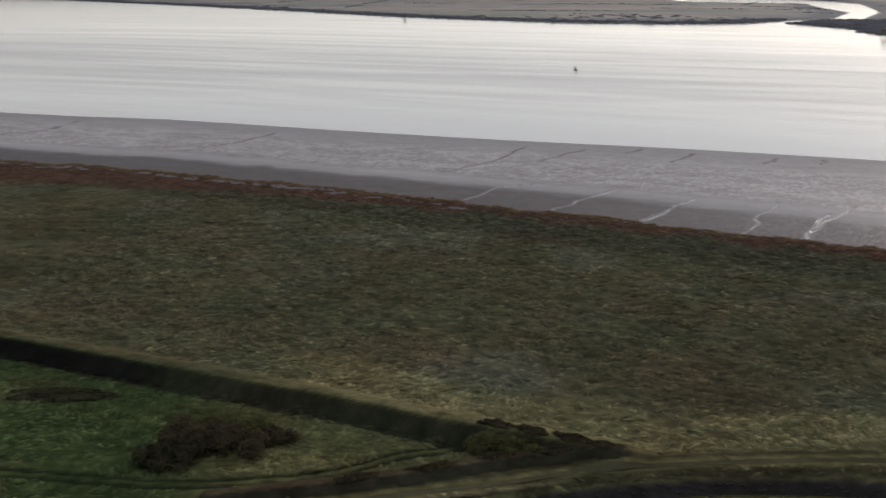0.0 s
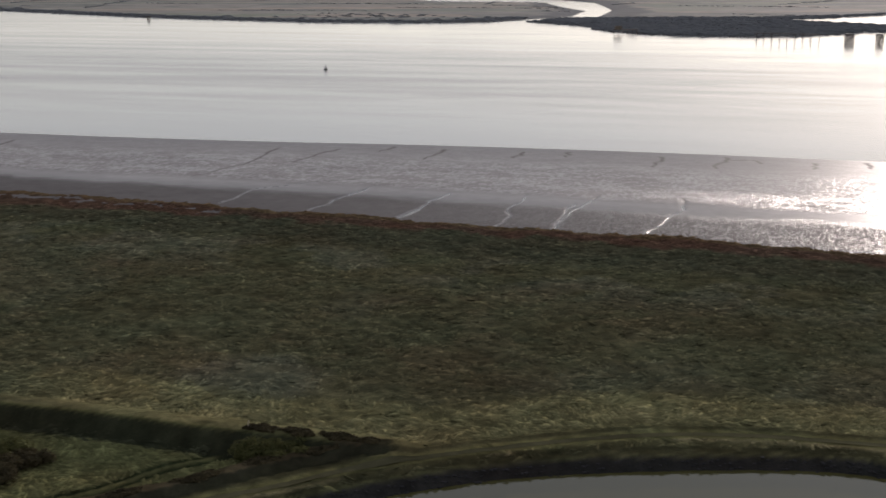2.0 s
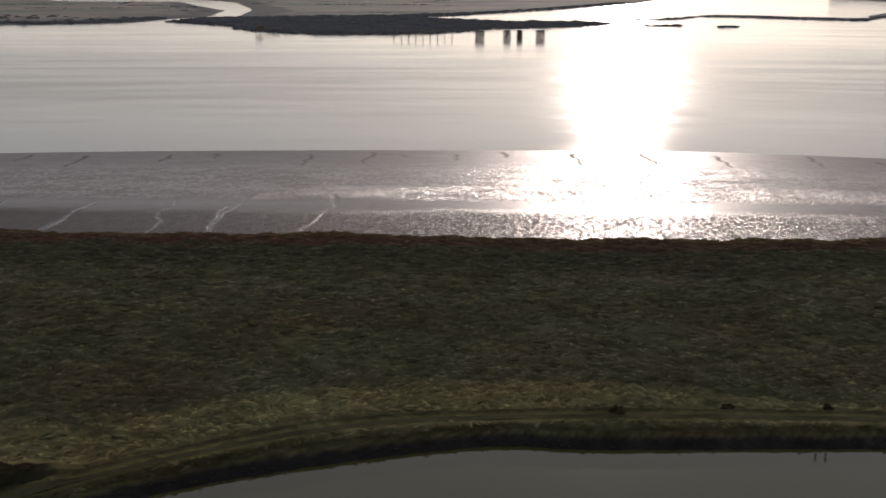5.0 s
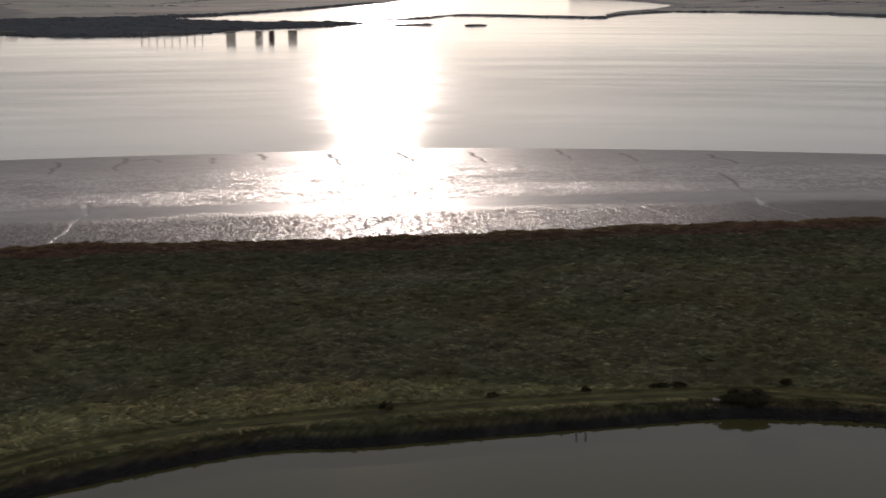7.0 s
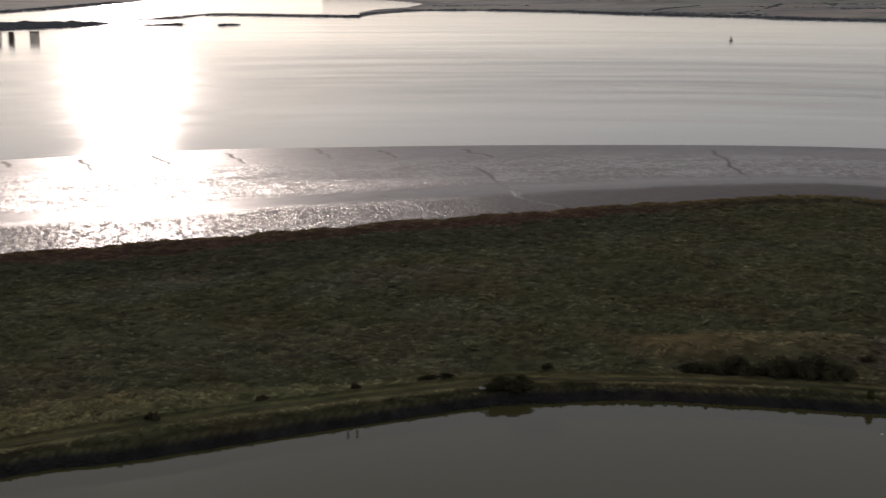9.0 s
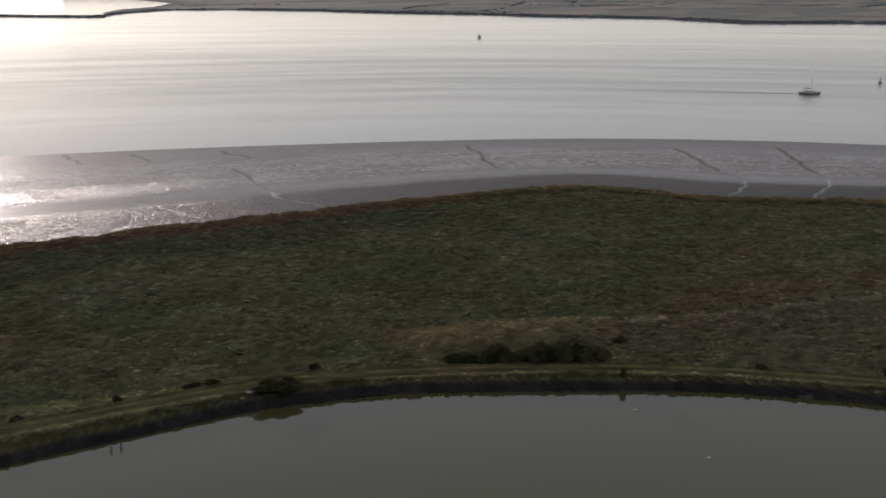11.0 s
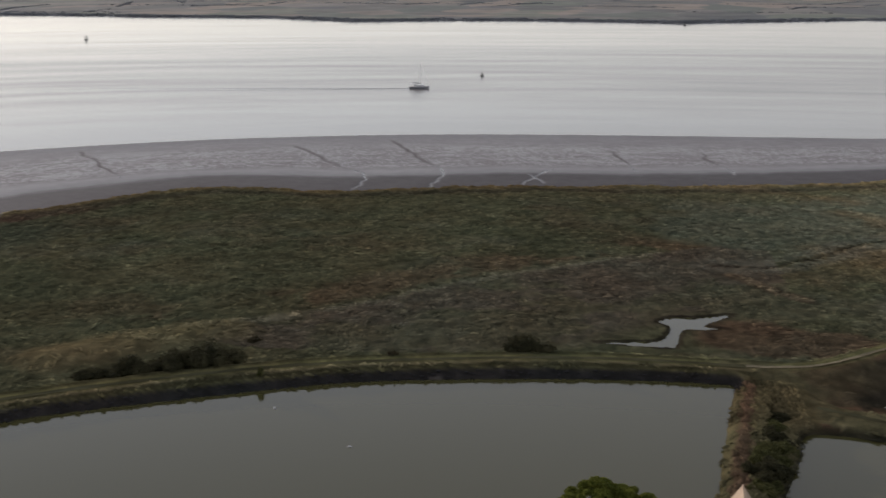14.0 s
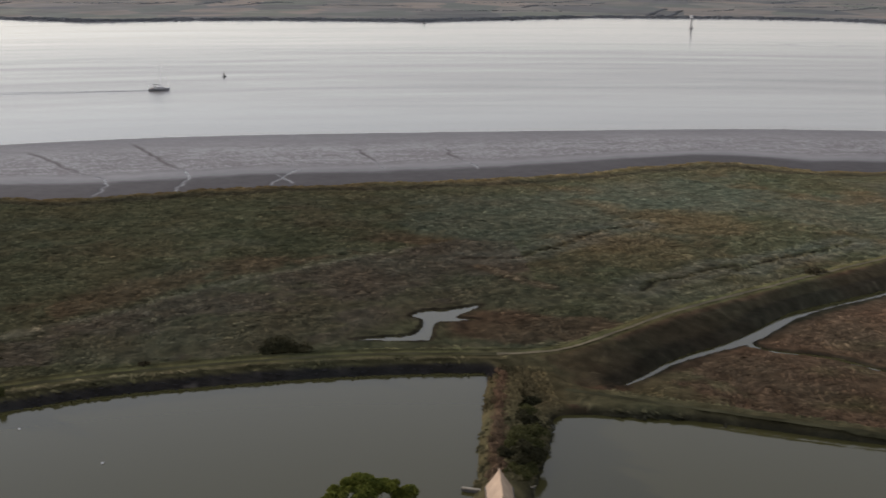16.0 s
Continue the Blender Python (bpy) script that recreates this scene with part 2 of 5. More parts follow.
PATH = [(-22, 110), (-4, 116.5), (7, 119.5), (16, 122.5), (32, 125), (49, 125.5), (62, 123), (75, 117.5), (88, 111), (104, 101.7), (121, 91), (131, 82), (143, 65),
        (153, 46.5), (160, 25), (164, 2), (163.5, -18), (164.5, -28), (172, -38), (182, -49), (195, -67), (205, -81), (217, -99), (240, -135), (270, -180)]
PATH_EAST = [(163.5, -18), (157, -22), (149, -25.5), (145.5, -32), (139, -45), (133.5, -56), (128, -68), (118, -95)]
SEA_WALL = [(-190, 240), (-130, 204), (-90, 183), (-66, 171), (-47, 161.5), (-29, 152.5), (-13, 144.5), (1, 136.5), (10, 132), (19, 127)]
LOW_BANK = [(18, 128.5), (7, 126), (0, 123), (-11, 119.5), (-24, 116)]
CHANNEL = [(153.4, -34.2), (157, -38), (164, -44.5), (173, -57), (186, -69), (193, -79), (201, -92), (228, -132), (250, -170)]
BRANCH = [(173, -57), (168, -59), (164, -67), (157, -73), (150, -80)]
TRACE = [(172, 66), (178, 58), (188, 46), (199, 36), (212, 24), (226, 7.5), (238, -8)]
MOUND = [(155, 79), (160, 75), (166, 68), (171, 61)]
POOL = [(175.6, 3.0), (176.6, -2.2), (177.6, -6.2), (181.5, -8.0), (186.4, -8.3), (188.2, -6.5), (191.4, -9.1), (191.3, -12.2), (192.5, -14.7), (194.3, -18.6),
        (191.1, -16.5), (187.0, -13.8), (185.6, -17.3), (184.7, -12.4), (184.2, -10.3), (179.6, -9.5), (174.6, -8.7), (174.5, -5.0), (175.0, -0.4)]
RUTS = [(-80, 128), (-50, 125), (-33, 122), (-25, 122), (-14, 124), (-5, 129.5), (4, 133)]


def smooth(points, per=6):
    """A Catmull-Rom line through the points."""
    p = np.array([points[0], *points, points[-1]], float)
    u = np.linspace(0, 1, per, endpoint=False)[:, None]
    out = [0.5 * (2 * b + (c - a) * u + (2 * a - 5 * b + 4 * c - d) * u ** 2 + (3 * b - a - 3 * c + d) * u ** 3)
           for a, b, c, d in zip(p, p[1:], p[2:], p[3:])]
    return np.vstack([*out, p[-1:]])


def near_line(x, y, line, reach=40.0):
    """off_line, worked out only near the line; elsewhere a far distance."""
    near = (x > line[:, 0].min() - reach) & (x < line[:, 0].max() + reach) & (y > line[:, 1].min() - reach) & (y < line[:, 1].max() + reach)
    out = np.full(x.shape, 999.0), np.ones(x.shape), np.zeros(x.shape)
    for whole, some in zip(out, off_line(x[near], y[near], line)):
        whole[near] = some
    return out


def off_line(x, y, line):
    """For each place: how far it is from the line, on which side (positive: left of its way), and how far along."""
    best, side, along, run = np.full(x.shape, 1e18), np.zeros(x.shape), np.zeros(x.shape), 0.0
    for (ax, ay), (bx, by) in zip(line, line[1:]):
        ux, uy = bx - ax, by - ay
        n = ux * ux + uy * uy
        if n < 1e-9:
            continue
        s = np.clip(((x - ax) * ux + (y - ay) * uy) / n, 0, 1)
        dx, dy = x - ax - s * ux, y - ay - s * uy
        d = dx * dx + dy * dy
        near = d < best
        best = np.where(near, d, best)
        side = np.where(near, np.sign(ux * (y - ay) - uy * (x - ax)), side)
        along = np.where(near, run + s * math.sqrt(n), along)
        run += math.sqrt(n)
    return np.sqrt(best), side, along


def within(x, y, ring):
    inside = np.zeros(x.shape, bool)
    for (ax, ay), (bx, by) in zip(ring, np.roll(ring, -1, axis=0)):
        if ay != by:
            inside ^= ((ay > y) != (by > y)) & (x < (bx - ax) * (y - ay) / (by - ay) + ax)
    return inside


LATTICE = np.random.RandomState(7).rand(8, 256, 256)


def rough(x, y, size, octaves=3, layer=0):
    """Value noise of about 0 to 1, with lumps of that many metres."""
    total, weight, amount = 0, 0, 1.0
    for k in range(octaves):
        u, v = x / size + 37.3 * k, y / size + 91.7 * k
        i, j = np.floor(u).astype(int), np.floor(v).astype(int)
        fu, fv = u - i, v - j
        fu, fv = fu * fu * (3 - 2 * fu), fv * fv * (3 - 2 * fv)
        g = LATTICE[(layer + k) % 8]
        a, b, c, d = g[i % 256, j % 256], g[(i + 1) % 256, j % 256], g[i % 256, (j + 1) % 256], g[(i + 1) % 256, (j + 1) % 256]
        total = total + amount * ((a * (1 - fu) + b * fu) * (1 - fv) + (c * (1 - fu) + d * fu) * fv)
        weight += amount
        amount, size = amount * 0.55, size * 0.47
    return total / weight


def step(x, a, b):
    s = np.clip((x - a) / (b - a), 0, 1)
    return s * s * (3 - 2 * s)


waterline, marsh_edge = smooth(WATERLINE, 3), smooth(MARSH_EDGE, 3)
pond_ring = np.vstack([smooth(POND_CREST), smooth(POND_NEAR)])
pond2_ring = np.vstack([smooth(POND2_CREST), smooth(POND2_NEAR)])
path_line, path_east, sea_wall, low_bank = smooth(PATH, 4), smooth(PATH_EAST, 4), smooth(SEA_WALL, 3), smooth(LOW_BANK, 4)
old_track = smooth([(221.8, -20.9), (214.0, -25.5), (205.5, -31.7)], 6)
marsh_creeks = [smooth([(203.1, -48.2), (209.1, -51.1), (211.7, -57.9), (221.0, -69.2), (217.3, -69.7), (223.9, -77.3), (229.4, -87.6), (240.4, -100.2)], 5),
                smooth([(228.5, -18.0), (229.5, -28.6), (240.3, -40.3), (252.3, -49.4), (258.5, -59.7)], 5)]
mound_line, trace_line = smooth(MOUND, 4), smooth(TRACE, 4)
channel, branch, ruts, pool_ring = smooth(CHANNEL), smooth(BRANCH), smooth(RUTS), smooth(POOL + POOL[:1], 3)
POND_LEVEL, CHANNEL_LEVEL, POOL_LEVEL = 0.9, 0.6, 0.95
# creeks and runnels in the mud: each starts far down the shore and runs up to the plants
CREEKS = [((-142, 468), (-145, 436), (-157, 423)), ((-60, 434), (-68, 406), (-86, 381)), ((29, 398), (17, 365), (-1, 337)), ((47, 390), (29, 361)),
          ((48, 327), (18, 316), (5, 294)), ((45, 310), (22, 276)), ((56, 286), (44, 264)), ((93, 279), (76, 247)), ((49, 317), (30, 288)),
          ((65, 301), (43, 265)), ((85, 297), (75, 276), (65, 254)), ((103, 290), (90, 270), (76, 246)), ((121, 282), (113, 264), (94, 238)),
          ((228, 200), (223, 187), (214, 168)), ((258, 181), (248, 172), (241, 154)), ((281, 210), (265, 190), (250, 173)),
          ((362, 174), (311, 136)), ((388, 110), (346, 85), (324, 71), (302, 69)), ((406, 81), (360, 61), (336, 51), (306, 50)),
          ((349, 19), (332, 24), (318, 26)), ((337, 27), (320, 20)), ((390, 3), (345, -4)), ((389, -24), (344, -32))]
# short winding gullies where the flats run out into the water
gully_rng = np.random.RandomState(17)
outer_line = smooth(WATERLINE, 30)
for at_x in np.arange(70, 330, 19.0):
    k = int(np.argmin(np.abs(outer_line[:, 0] - at_x - gully_rng.uniform(-5, 5))))
    p, way_in = outer_line[k], np.array((-0.50, -0.86))
    turn = np.array((0.86, -0.50))
    start = p + way_in * gully_rng.uniform(2, 9)
    reach = gully_rng.uniform(8, 26)
    CREEKS.append(tuple(tuple(start + way_in * reach * u + turn * gully_rng.uniform(-0.9, 0.9)) for u in (0, 0.2, 0.36, 0.5, 0.66, 0.8, 1.0)))
    if gully_rng.rand() < 0.3:
        CREEKS.append((tuple(start + way_in * reach * 0.3), tuple(start + way_in * reach * 0.2 + turn * gully_rng.uniform(4, 9)), tuple(start + way_in * reach * 0.45 + turn * gully_rng.uniform(8, 13))))
SHORE_RUN = [(-420, 470), (-220, 395), (-96, 340), (28, 275), (125, 218), (210, 166), (270, 112), (305, 40), (328, -40), (340, -120), (345, -300)]
shore_run = smooth(SHORE_RUN, 24)
creek_lines = [smooth(c, 5) for c in CREEKS]


def ground_height(x, y):
    """Height of the ground and what grows or lies there."""
    d_edge, s_edge, along = off_line(x, y, marsh_edge)
    d_water, s_water, _ = off_line(x, y, waterline)
    wobble = (rough(x, y, 9, 3, 2) - 0.5) * 7
    sea_edge = d_edge * s_edge + wobble          # positive towards the sea
    sea_water = d_water * s_water
    tidal = sea_edge > 0
    down = np.clip(d_edge / (d_edge + d_water + 1e-6), 0, 1)
    lumps = rough(x, y, 3.2, 3, 1)
    tuft = rough(x, y, 1.5, 2, 4)
    crest = 1 - np.abs(2 * rough(x * 0.8 + 0.5 * y, y - 0.3 * x, 2.1, 2, 5) - 1)
    z = 1.0 + 0.36 * (lumps - 0.5) + 0.28 * (tuft - 0.5) + 0.5 * (crest - 0.5) * (0.4 + rough(x, y, 20, 2, 6)) + 0.4 * (rough(x, y, 45, 2, 3) - 0.5)
    z = np.where(tidal, np.where(sea_water > 0, -0.015 * np.clip(sea_water, 0, 200), 0.02 + 0.75 * (1 - down) ** 1.2 + 0.05 * (rough(x, y, 6, 3, 5) - 0.5) * (1 - down)), z)
    wet = np.zeros(x.shape)
    flats = tidal & (sea_water < 12)
    along_run = along.copy()
    along_run[flats] = off_line(x[flats], y[flats], shore_run)[2]
    for line in creek_lines:
        near = tidal & (sea_water < 0) & (x > line[:, 0].min() - 6) & (x < line[:, 0].max() + 6) & (y > line[:, 1].min() - 6) & (y < line[:, 1].max() + 6)
        px, py = x[near], y[near]
        d, _, a = off_line(px + 4.0 * (rough(px, py, 11, 3, 6) - 0.5), py + 4.0 * (rough(px, py, 11, 3, 1) - 0.5), line)
        run = a / max(1.0, a.max())
        w = 0.08 + np.where(len(line) > 12, 0.5, 0.3) * (1 - run) + 0.2 * (rough(px, py, 5, 2, 6) - 0.5)
        cut = (1 - step(d, w * 0.5, w + 0.55)) * step(run, 0.0, 0.12)
        z[near] = np.maximum(z[near] - 0.16 * cut, 0.03)
        wet[near] = np.maximum(wet[near], cut)
    pans = ~tidal & (x < 5) & (rough(x + y, x - y, 4, 3, 3) > 0.5) & (sea_edge < -5.5) & (sea_edge > -9.5 + 2 * rough(x, y, 8, 2, 5))
    kind = np.where(tidal | pans, 1, 0)                 # 0 plants, 1 mud
    # land behind the sea wall and round the ponds
    d_wall, s_wall, a_wall = off_line(x, y, sea_wall)
    d_path, s_path, _ = off_line(x, y, path_line)
    inland = np.where(d_wall < d_path, s_wall < 0, s_path < 0)
    d_low, s_low, _ = near_line(x, y, low_bank)
    inland = inland | ((x < -16) & (s_wall < 0) & (y > 60)) | ((x < 20) & (s_wall < 0) & (s_low < 0) & (d_low < 60))
    far_from = np.minimum(d_wall, d_path)
    field = inland & ~tidal
    z = np.where(field, 0.98 + 0.3 * (lumps - 0.5) + 0.15 * (tuft - 0.5) + 0.2 * (crest - 0.5), z)
    # banks
    def bank(d, half, top, foot):
        return np.where(d < foot, top - (top - 0.95) * step(d, half, foot), -99.0)
    bumpy = 0.2 * (tuft - 0.5) + 0.15 * (lumps - 0.5) + 0.22 * (crest - 0.6)
    z = np.where(field & (s_wall < 0), np.maximum(z, bank(d_wall, 0.7, 3.0, 3.6)), np.maximum(z, bank(d_wall, 0.7, 3.0, 9.0)))
    z = np.maximum(z, np.where(s_path < 0, bank(d_path, 1.6, 2.25, 7.5), bank(d_path, 2.2, 2.25, 6.5)) + bumpy * (d_path > 1.5))
    d_east, _, _ = near_line(x, y, path_east)
    z = np.maximum(z, bank(d_east, 1.5, 1.9, 5.0) + bumpy * (d_east > 1.2))
    z = np.maximum(z, bank(d_low, 0.8, 2.6, 3.2) + bumpy)
    wall2 = (y < -18) & (x > 150)
    top2 = 2.25 + 0.85 * step(-y, 18, 42)
    z = np.where(wall2, np.maximum(z, np.where(s_path < 0, bank(d_path, 1.2, top2, 12.0), bank(d_path, 1.2, top2, 6.0)) + bumpy * (d_path > 1.0)), z)
    d_mound, _, _ = near_line(x, y, mound_line)
    z = np.where(tidal, z, z + 0.9 * (1 - step(d_mound, 0, 9)))
    # ponds, channels, pool
    d_pond, _, _ = near_line(x, y, np.vstack([pond_ring, pond_ring[:1]]))
    in_pond = within(x, y, pond_ring)
    rim = 2.15 + 0.25 * (tuft - 0.5)
    z = np.where(in_pond, rim - 3.0 * step(d_pond, -0.3, 5.2), np.where((d_pond < 2.5), np.maximum(z, rim - 0.05), z))
    d_pond2, _, _ = near_line(x, y, np.vstack([pond2_ring, pond2_ring[:1]]))
    in_pond2 = within(x, y, pond2_ring)
    z = np.where(in_pond2, 1.75 - 2.4 * step(d_pond2, -0.3, 3.2), np.where(d_pond2 < 1.5, np.maximum(z, 1.7), z))
    d_chan, s_chan, a_chan = near_line(x, y, channel)
    d_chan = np.where(d_chan < 99, d_chan + 0.9 * (1 - step(a_chan, 0, 35)), d_chan)
    d_branch, _, _ = near_line(x, y, branch)
    wob = 0.8 * (rough(x, y, 6, 2, 5) - 0.5)
    z = np.minimum(z, np.where(d_chan < 7, 0.1 + 2.0 * step(d_chan, 0.6 + 0.6 * wob, 2.9 + 0.6 * wob) + 4 * step(d_chan, 4.5, 7), 9))
    z = np.minimum(z, np.where(d_branch < 4, 0.2 + 1.2 * step(d_branch, 0.4 + 0.4 * wob, 1.5 + 0.4 * wob) + 4 * step(d_branch, 2.5, 4), 9))
    d_pool, _, _ = near_line(x, y, pool_ring)
    in_pool = within(x, y, pool_ring)
    z = np.where(in_pool, np.minimum(z, 0.88 - 0.4 * step(d_pool, 0, 0.5)), np.where(d_pool < 1.5, np.maximum(z, 1.12), z))
    d_creek = np.minimum.reduce([near_line(x + 2.2 * (rough(x, y, 7, 2, 1) - 0.5), y + 2.2 * (rough(x, y, 7, 2, 6) - 0.5), one)[0] for one in marsh_creeks])
    z = z - 0.35 * (1 - step(d_creek, 0.25, 0.8))
    d_rut = np.abs(near_line(x, y, ruts)[0] - 0.9)
    z = np.where(field, z - 0.12 * (1 - step(d_rut, 0.2, 0.5)), z)
    # plants, and the shade on bank faces put into their colour
    shape = x.shape + (3,)
    def blend(c, colour, amount):
        a = np.clip(amount, 0, 1)[..., None]
        return c * (1 - a) + np.array(colour) * a
    n1, n2, n3 = rough(x, y, 28, 4, 0), rough(x, y, 14, 4, 3), rough(x, y, 60, 3, 6)
    c = np.broadcast_to(np.array((0.091, 0.093, 0.053)), shape)
    c = c * (0.86 + 0.28 * rough(x, y, 4.5, 3, 7))[..., None] * (0.80 + 0.40 * rough(x, y, 17, 3, 1))[..., None]
    c = blend(c, (0.118, 0.118, 0.082), step(n1, 0.52, 0.62) * 0.3)
    c = blend(c, (0.11, 0.083, 0.052), step(n2, 0.58, 0.68) * 0.25)
    east = step(-y + 0.4 * (x - 250) + 60 * (n3 - 0.5), 0, 110)
    c = blend(c, (0.105, 0.11, 0.078), east * step(n1, 0.44, 0.54) * 0.6)
    c = blend(c, (0.145, 0.115, 0.064), east * step(n2 + 0.3 * n3, 0.66, 0.80) * 0.6)
    d_trace, s_trace, _ = near_line(x, y, trace_line)
    c = blend(c, (0.10, 0.088, 0.064), (s_trace < 0) * (d_trace < 45) * (x > 165) * (y > -30) * (y < 62) * (0.4 + 0.6 * step(n2, 0.4, 0.55)) * (d_path > 7) * step(45 - d_trace, 0, 12))
    c = blend(c, (0.115, 0.085, 0.052), (s_trace > 0) * step(d_trace, 1, 5) * (1 - step(d_trace, 8, 20)) * step(n2, 0.42, 0.52) * 0.75)
    c = blend(c, (0.165, 0.155, 0.105), (1 - step(d_trace + 2 * (n2 - 0.5), 0.5, 1.8)) * 0.75)
    c = blend(c, (0.18, 0.145, 0.075), (1 - step(d_mound, 3, 9)) * 0.75)
    spot = lambda px, py, r: 1 - step(np.hypot(x - px, y - py) + 0.9 * r * (n2 - 0.5), r * 0.6, r)
    c = blend(c, (0.105, 0.07, 0.046), np.maximum(spot(181, -21, 11), spot(178, -34, 9)) * 0.8)
    c = blend(c, (0.102, 0.113, 0.08), np.maximum(spot(266, -33, 34), spot(300, -75, 34)) * 0.8)
    c = blend(c, (0.135, 0.105, 0.055), np.maximum(spot(235, -51, 20), spot(262, -70, 18)) * 0.7)
    d_old = near_line(x, y, old_track)[0]
    c = blend(c, (0.085, 0.06, 0.04), (1 - step(d_old, 1.0, 2.6)) * 0.7)
    c = blend(c, (0.17, 0.135, 0.085), (1 - step(np.abs(d_old - 0.7), 0.2, 0.6)) * 0.8)
    inner = -sea_edge
    c = blend(c, (0.145, 0.142, 0.108), spot(5, 160, 13) * 0.45)
    c = blend(c, (0.085, 0.105, 0.042), spot(160, -21, 7) * 0.85)
    red_width = 9 + 26 * step(-along, -480, -260) + 8 * (n2 - 0.5)
    west = 1 - step(x, 225, 285)
    c = blend(c, (0.068, 0.072, 0.048), (1 - step(inner, 24 + 12 * (n1 - 0.5), 36 + 16 * (n1 - 0.5))) * west * 0.85)
    c = blend(c, (0.122, 0.130, 0.098), (step(inner, 27, 35) - step(inner, 44, 62)) * step(n2, 0.42, 0.58) * 0.45 * west)
    c = blend(c, (0.098, 0.060, 0.045), (1 - step(inner, red_width, red_width * 1.45)) * np.clip(0.75 + 0.5 * n2, 0, 0.95))
    c = blend(c, (0.105, 0.10, 0.055), (1 - step(inner, 14, 26)) * step(x, 235, 285) * 0.8)
    c = blend(c, (0.16, 0.125, 0.06), (1 - step(inner, 2, 5)) * (0.45 + 0.5 * step(x, 235, 285)))
    c = blend(c, (0.05, 0.046, 0.032), (step(inner, 5, 7) - step(inner, 8.5, 11)) * step(x, 235, 285) * 0.7)
    outside = np.where(d_wall < d_path, s_wall > 0, s_path > 0) & ~tidal
    reach = 6 + 14 * (1 - step(x, 80, 130)) + 8 * (n2 - 0.5)
    c = blend(c, (0.175, 0.168, 0.082), outside * (1 - step(far_from, reach * 0.7, reach)) * 0.9 * (0.1 + 0.9 * step(x, -32, -12)))
    c = blend(c, (0.10, 0.085, 0.045), field * 1.0)
    c = blend(c, (0.054, 0.082, 0.030), field * (y > 100) * (x < 40))
    c = blend(c, (0.085, 0.090, 0.040), field * (y > 100) * (x < 40) * step(n2, 0.5, 0.62) * 0.6)
    c = blend(c, (0.125, 0.122, 0.054), field * step(x + 0.5 * (n2 - 0.5) * 30, -38, -22) * (1 - step(x, 30, 40)) * 0.8)
    c = blend(c, (0.115, 0.078, 0.050), field * (y < -20) * step(n1, 0.28, 0.42))
    c = blend(c, (0.12, 0.112, 0.058), field * (y < -20) * step(n2, 0.54, 0.64) * 0.6)
    c = blend(c, (0.10, 0.10, 0.05), (d_path < 6) * 0.8 * (y > -24))
    c = blend(c, (0.135, 0.135, 0.058), (1 - step(d_path, 0.9, 1.8)) * (0.6 + 0.5 * n2))
    c = blend(c, (0.115, 0.11, 0.06), (d_east < 4) * 0.9)
    c = blend(c, (0.022, 0.032, 0.016), field * (1 - step(d_rut, 0.25, 0.6)) * 0.9)
    # inland slope of the eastern wall coloured dark to stand for its shade
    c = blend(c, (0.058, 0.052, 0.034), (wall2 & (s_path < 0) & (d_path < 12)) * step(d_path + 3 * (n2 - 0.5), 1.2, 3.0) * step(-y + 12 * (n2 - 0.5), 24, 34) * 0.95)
    c = blend(c, (0.105, 0.09, 0.05), (wall2 & (s_path < 0) & (d_path < 12) & (y > -36)) * step(n1, 0.4, 0.55) * 0.6)
    c = blend(c, (0.075, 0.055, 0.037), (d_low < 1.5) * 0.8)
    isthmus = (x > 105) & (x < 158) & (y < -8) & (y > -25)
    c = blend(c, (0.118, 0.104, 0.054), isthmus * 0.9)
    c = blend(c, (0.110, 0.070, 0.046), isthmus * (1 - step(d_pond + 0.8 * (n2 - 0.5), 0.5, 1.1)) * 0.9)
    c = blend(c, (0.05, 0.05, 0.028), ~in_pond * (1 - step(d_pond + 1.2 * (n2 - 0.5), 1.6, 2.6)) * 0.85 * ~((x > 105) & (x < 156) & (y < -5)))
    c = blend(c, (0.20, 0.18, 0.10), (step(d_path, 0.9, 1.3) - step(d_path, 1.7, 2.3)) * (s_path < 0) * (y > -20) * step(n2, 0.4, 0.5) * 0.8)
    # dark line beyond the path: a shallow ditch's shade, painted without the dip
    c = blend(c, (0.05, 0.05, 0.028), outside * (step(d_path, 1.4, 2.0) - step(d_path, 3.0, 4.0)) * 0.8)
    # sea wall's landward slope: its shade is painted as a dark band
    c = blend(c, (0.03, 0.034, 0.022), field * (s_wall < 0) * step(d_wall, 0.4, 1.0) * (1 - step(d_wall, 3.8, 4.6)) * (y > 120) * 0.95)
    # western stretch darker still: wet stone and painted shade together
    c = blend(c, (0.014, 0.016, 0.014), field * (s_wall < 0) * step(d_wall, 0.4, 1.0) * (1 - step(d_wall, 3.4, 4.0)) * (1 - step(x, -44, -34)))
    # pond-side slope: dark wet stone, darkened further for the shade on it
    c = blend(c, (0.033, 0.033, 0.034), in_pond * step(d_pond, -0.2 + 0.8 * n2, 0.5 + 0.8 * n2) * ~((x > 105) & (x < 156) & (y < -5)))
    c = blend(c, (0.045, 0.044, 0.03), in_pond2 * step(d_pond2, 0.1, 0.9))
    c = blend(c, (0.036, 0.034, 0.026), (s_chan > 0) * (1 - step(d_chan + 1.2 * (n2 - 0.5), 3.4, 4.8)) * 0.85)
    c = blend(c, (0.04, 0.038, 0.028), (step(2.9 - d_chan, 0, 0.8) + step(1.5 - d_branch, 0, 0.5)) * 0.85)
    # near face of the low bank gets its shade as a darker colour
    c = blend(c, (0.035, 0.036, 0.024), (s_low > 0) * (d_low > 0.7) * (d_low < 3.0) * 0.9)
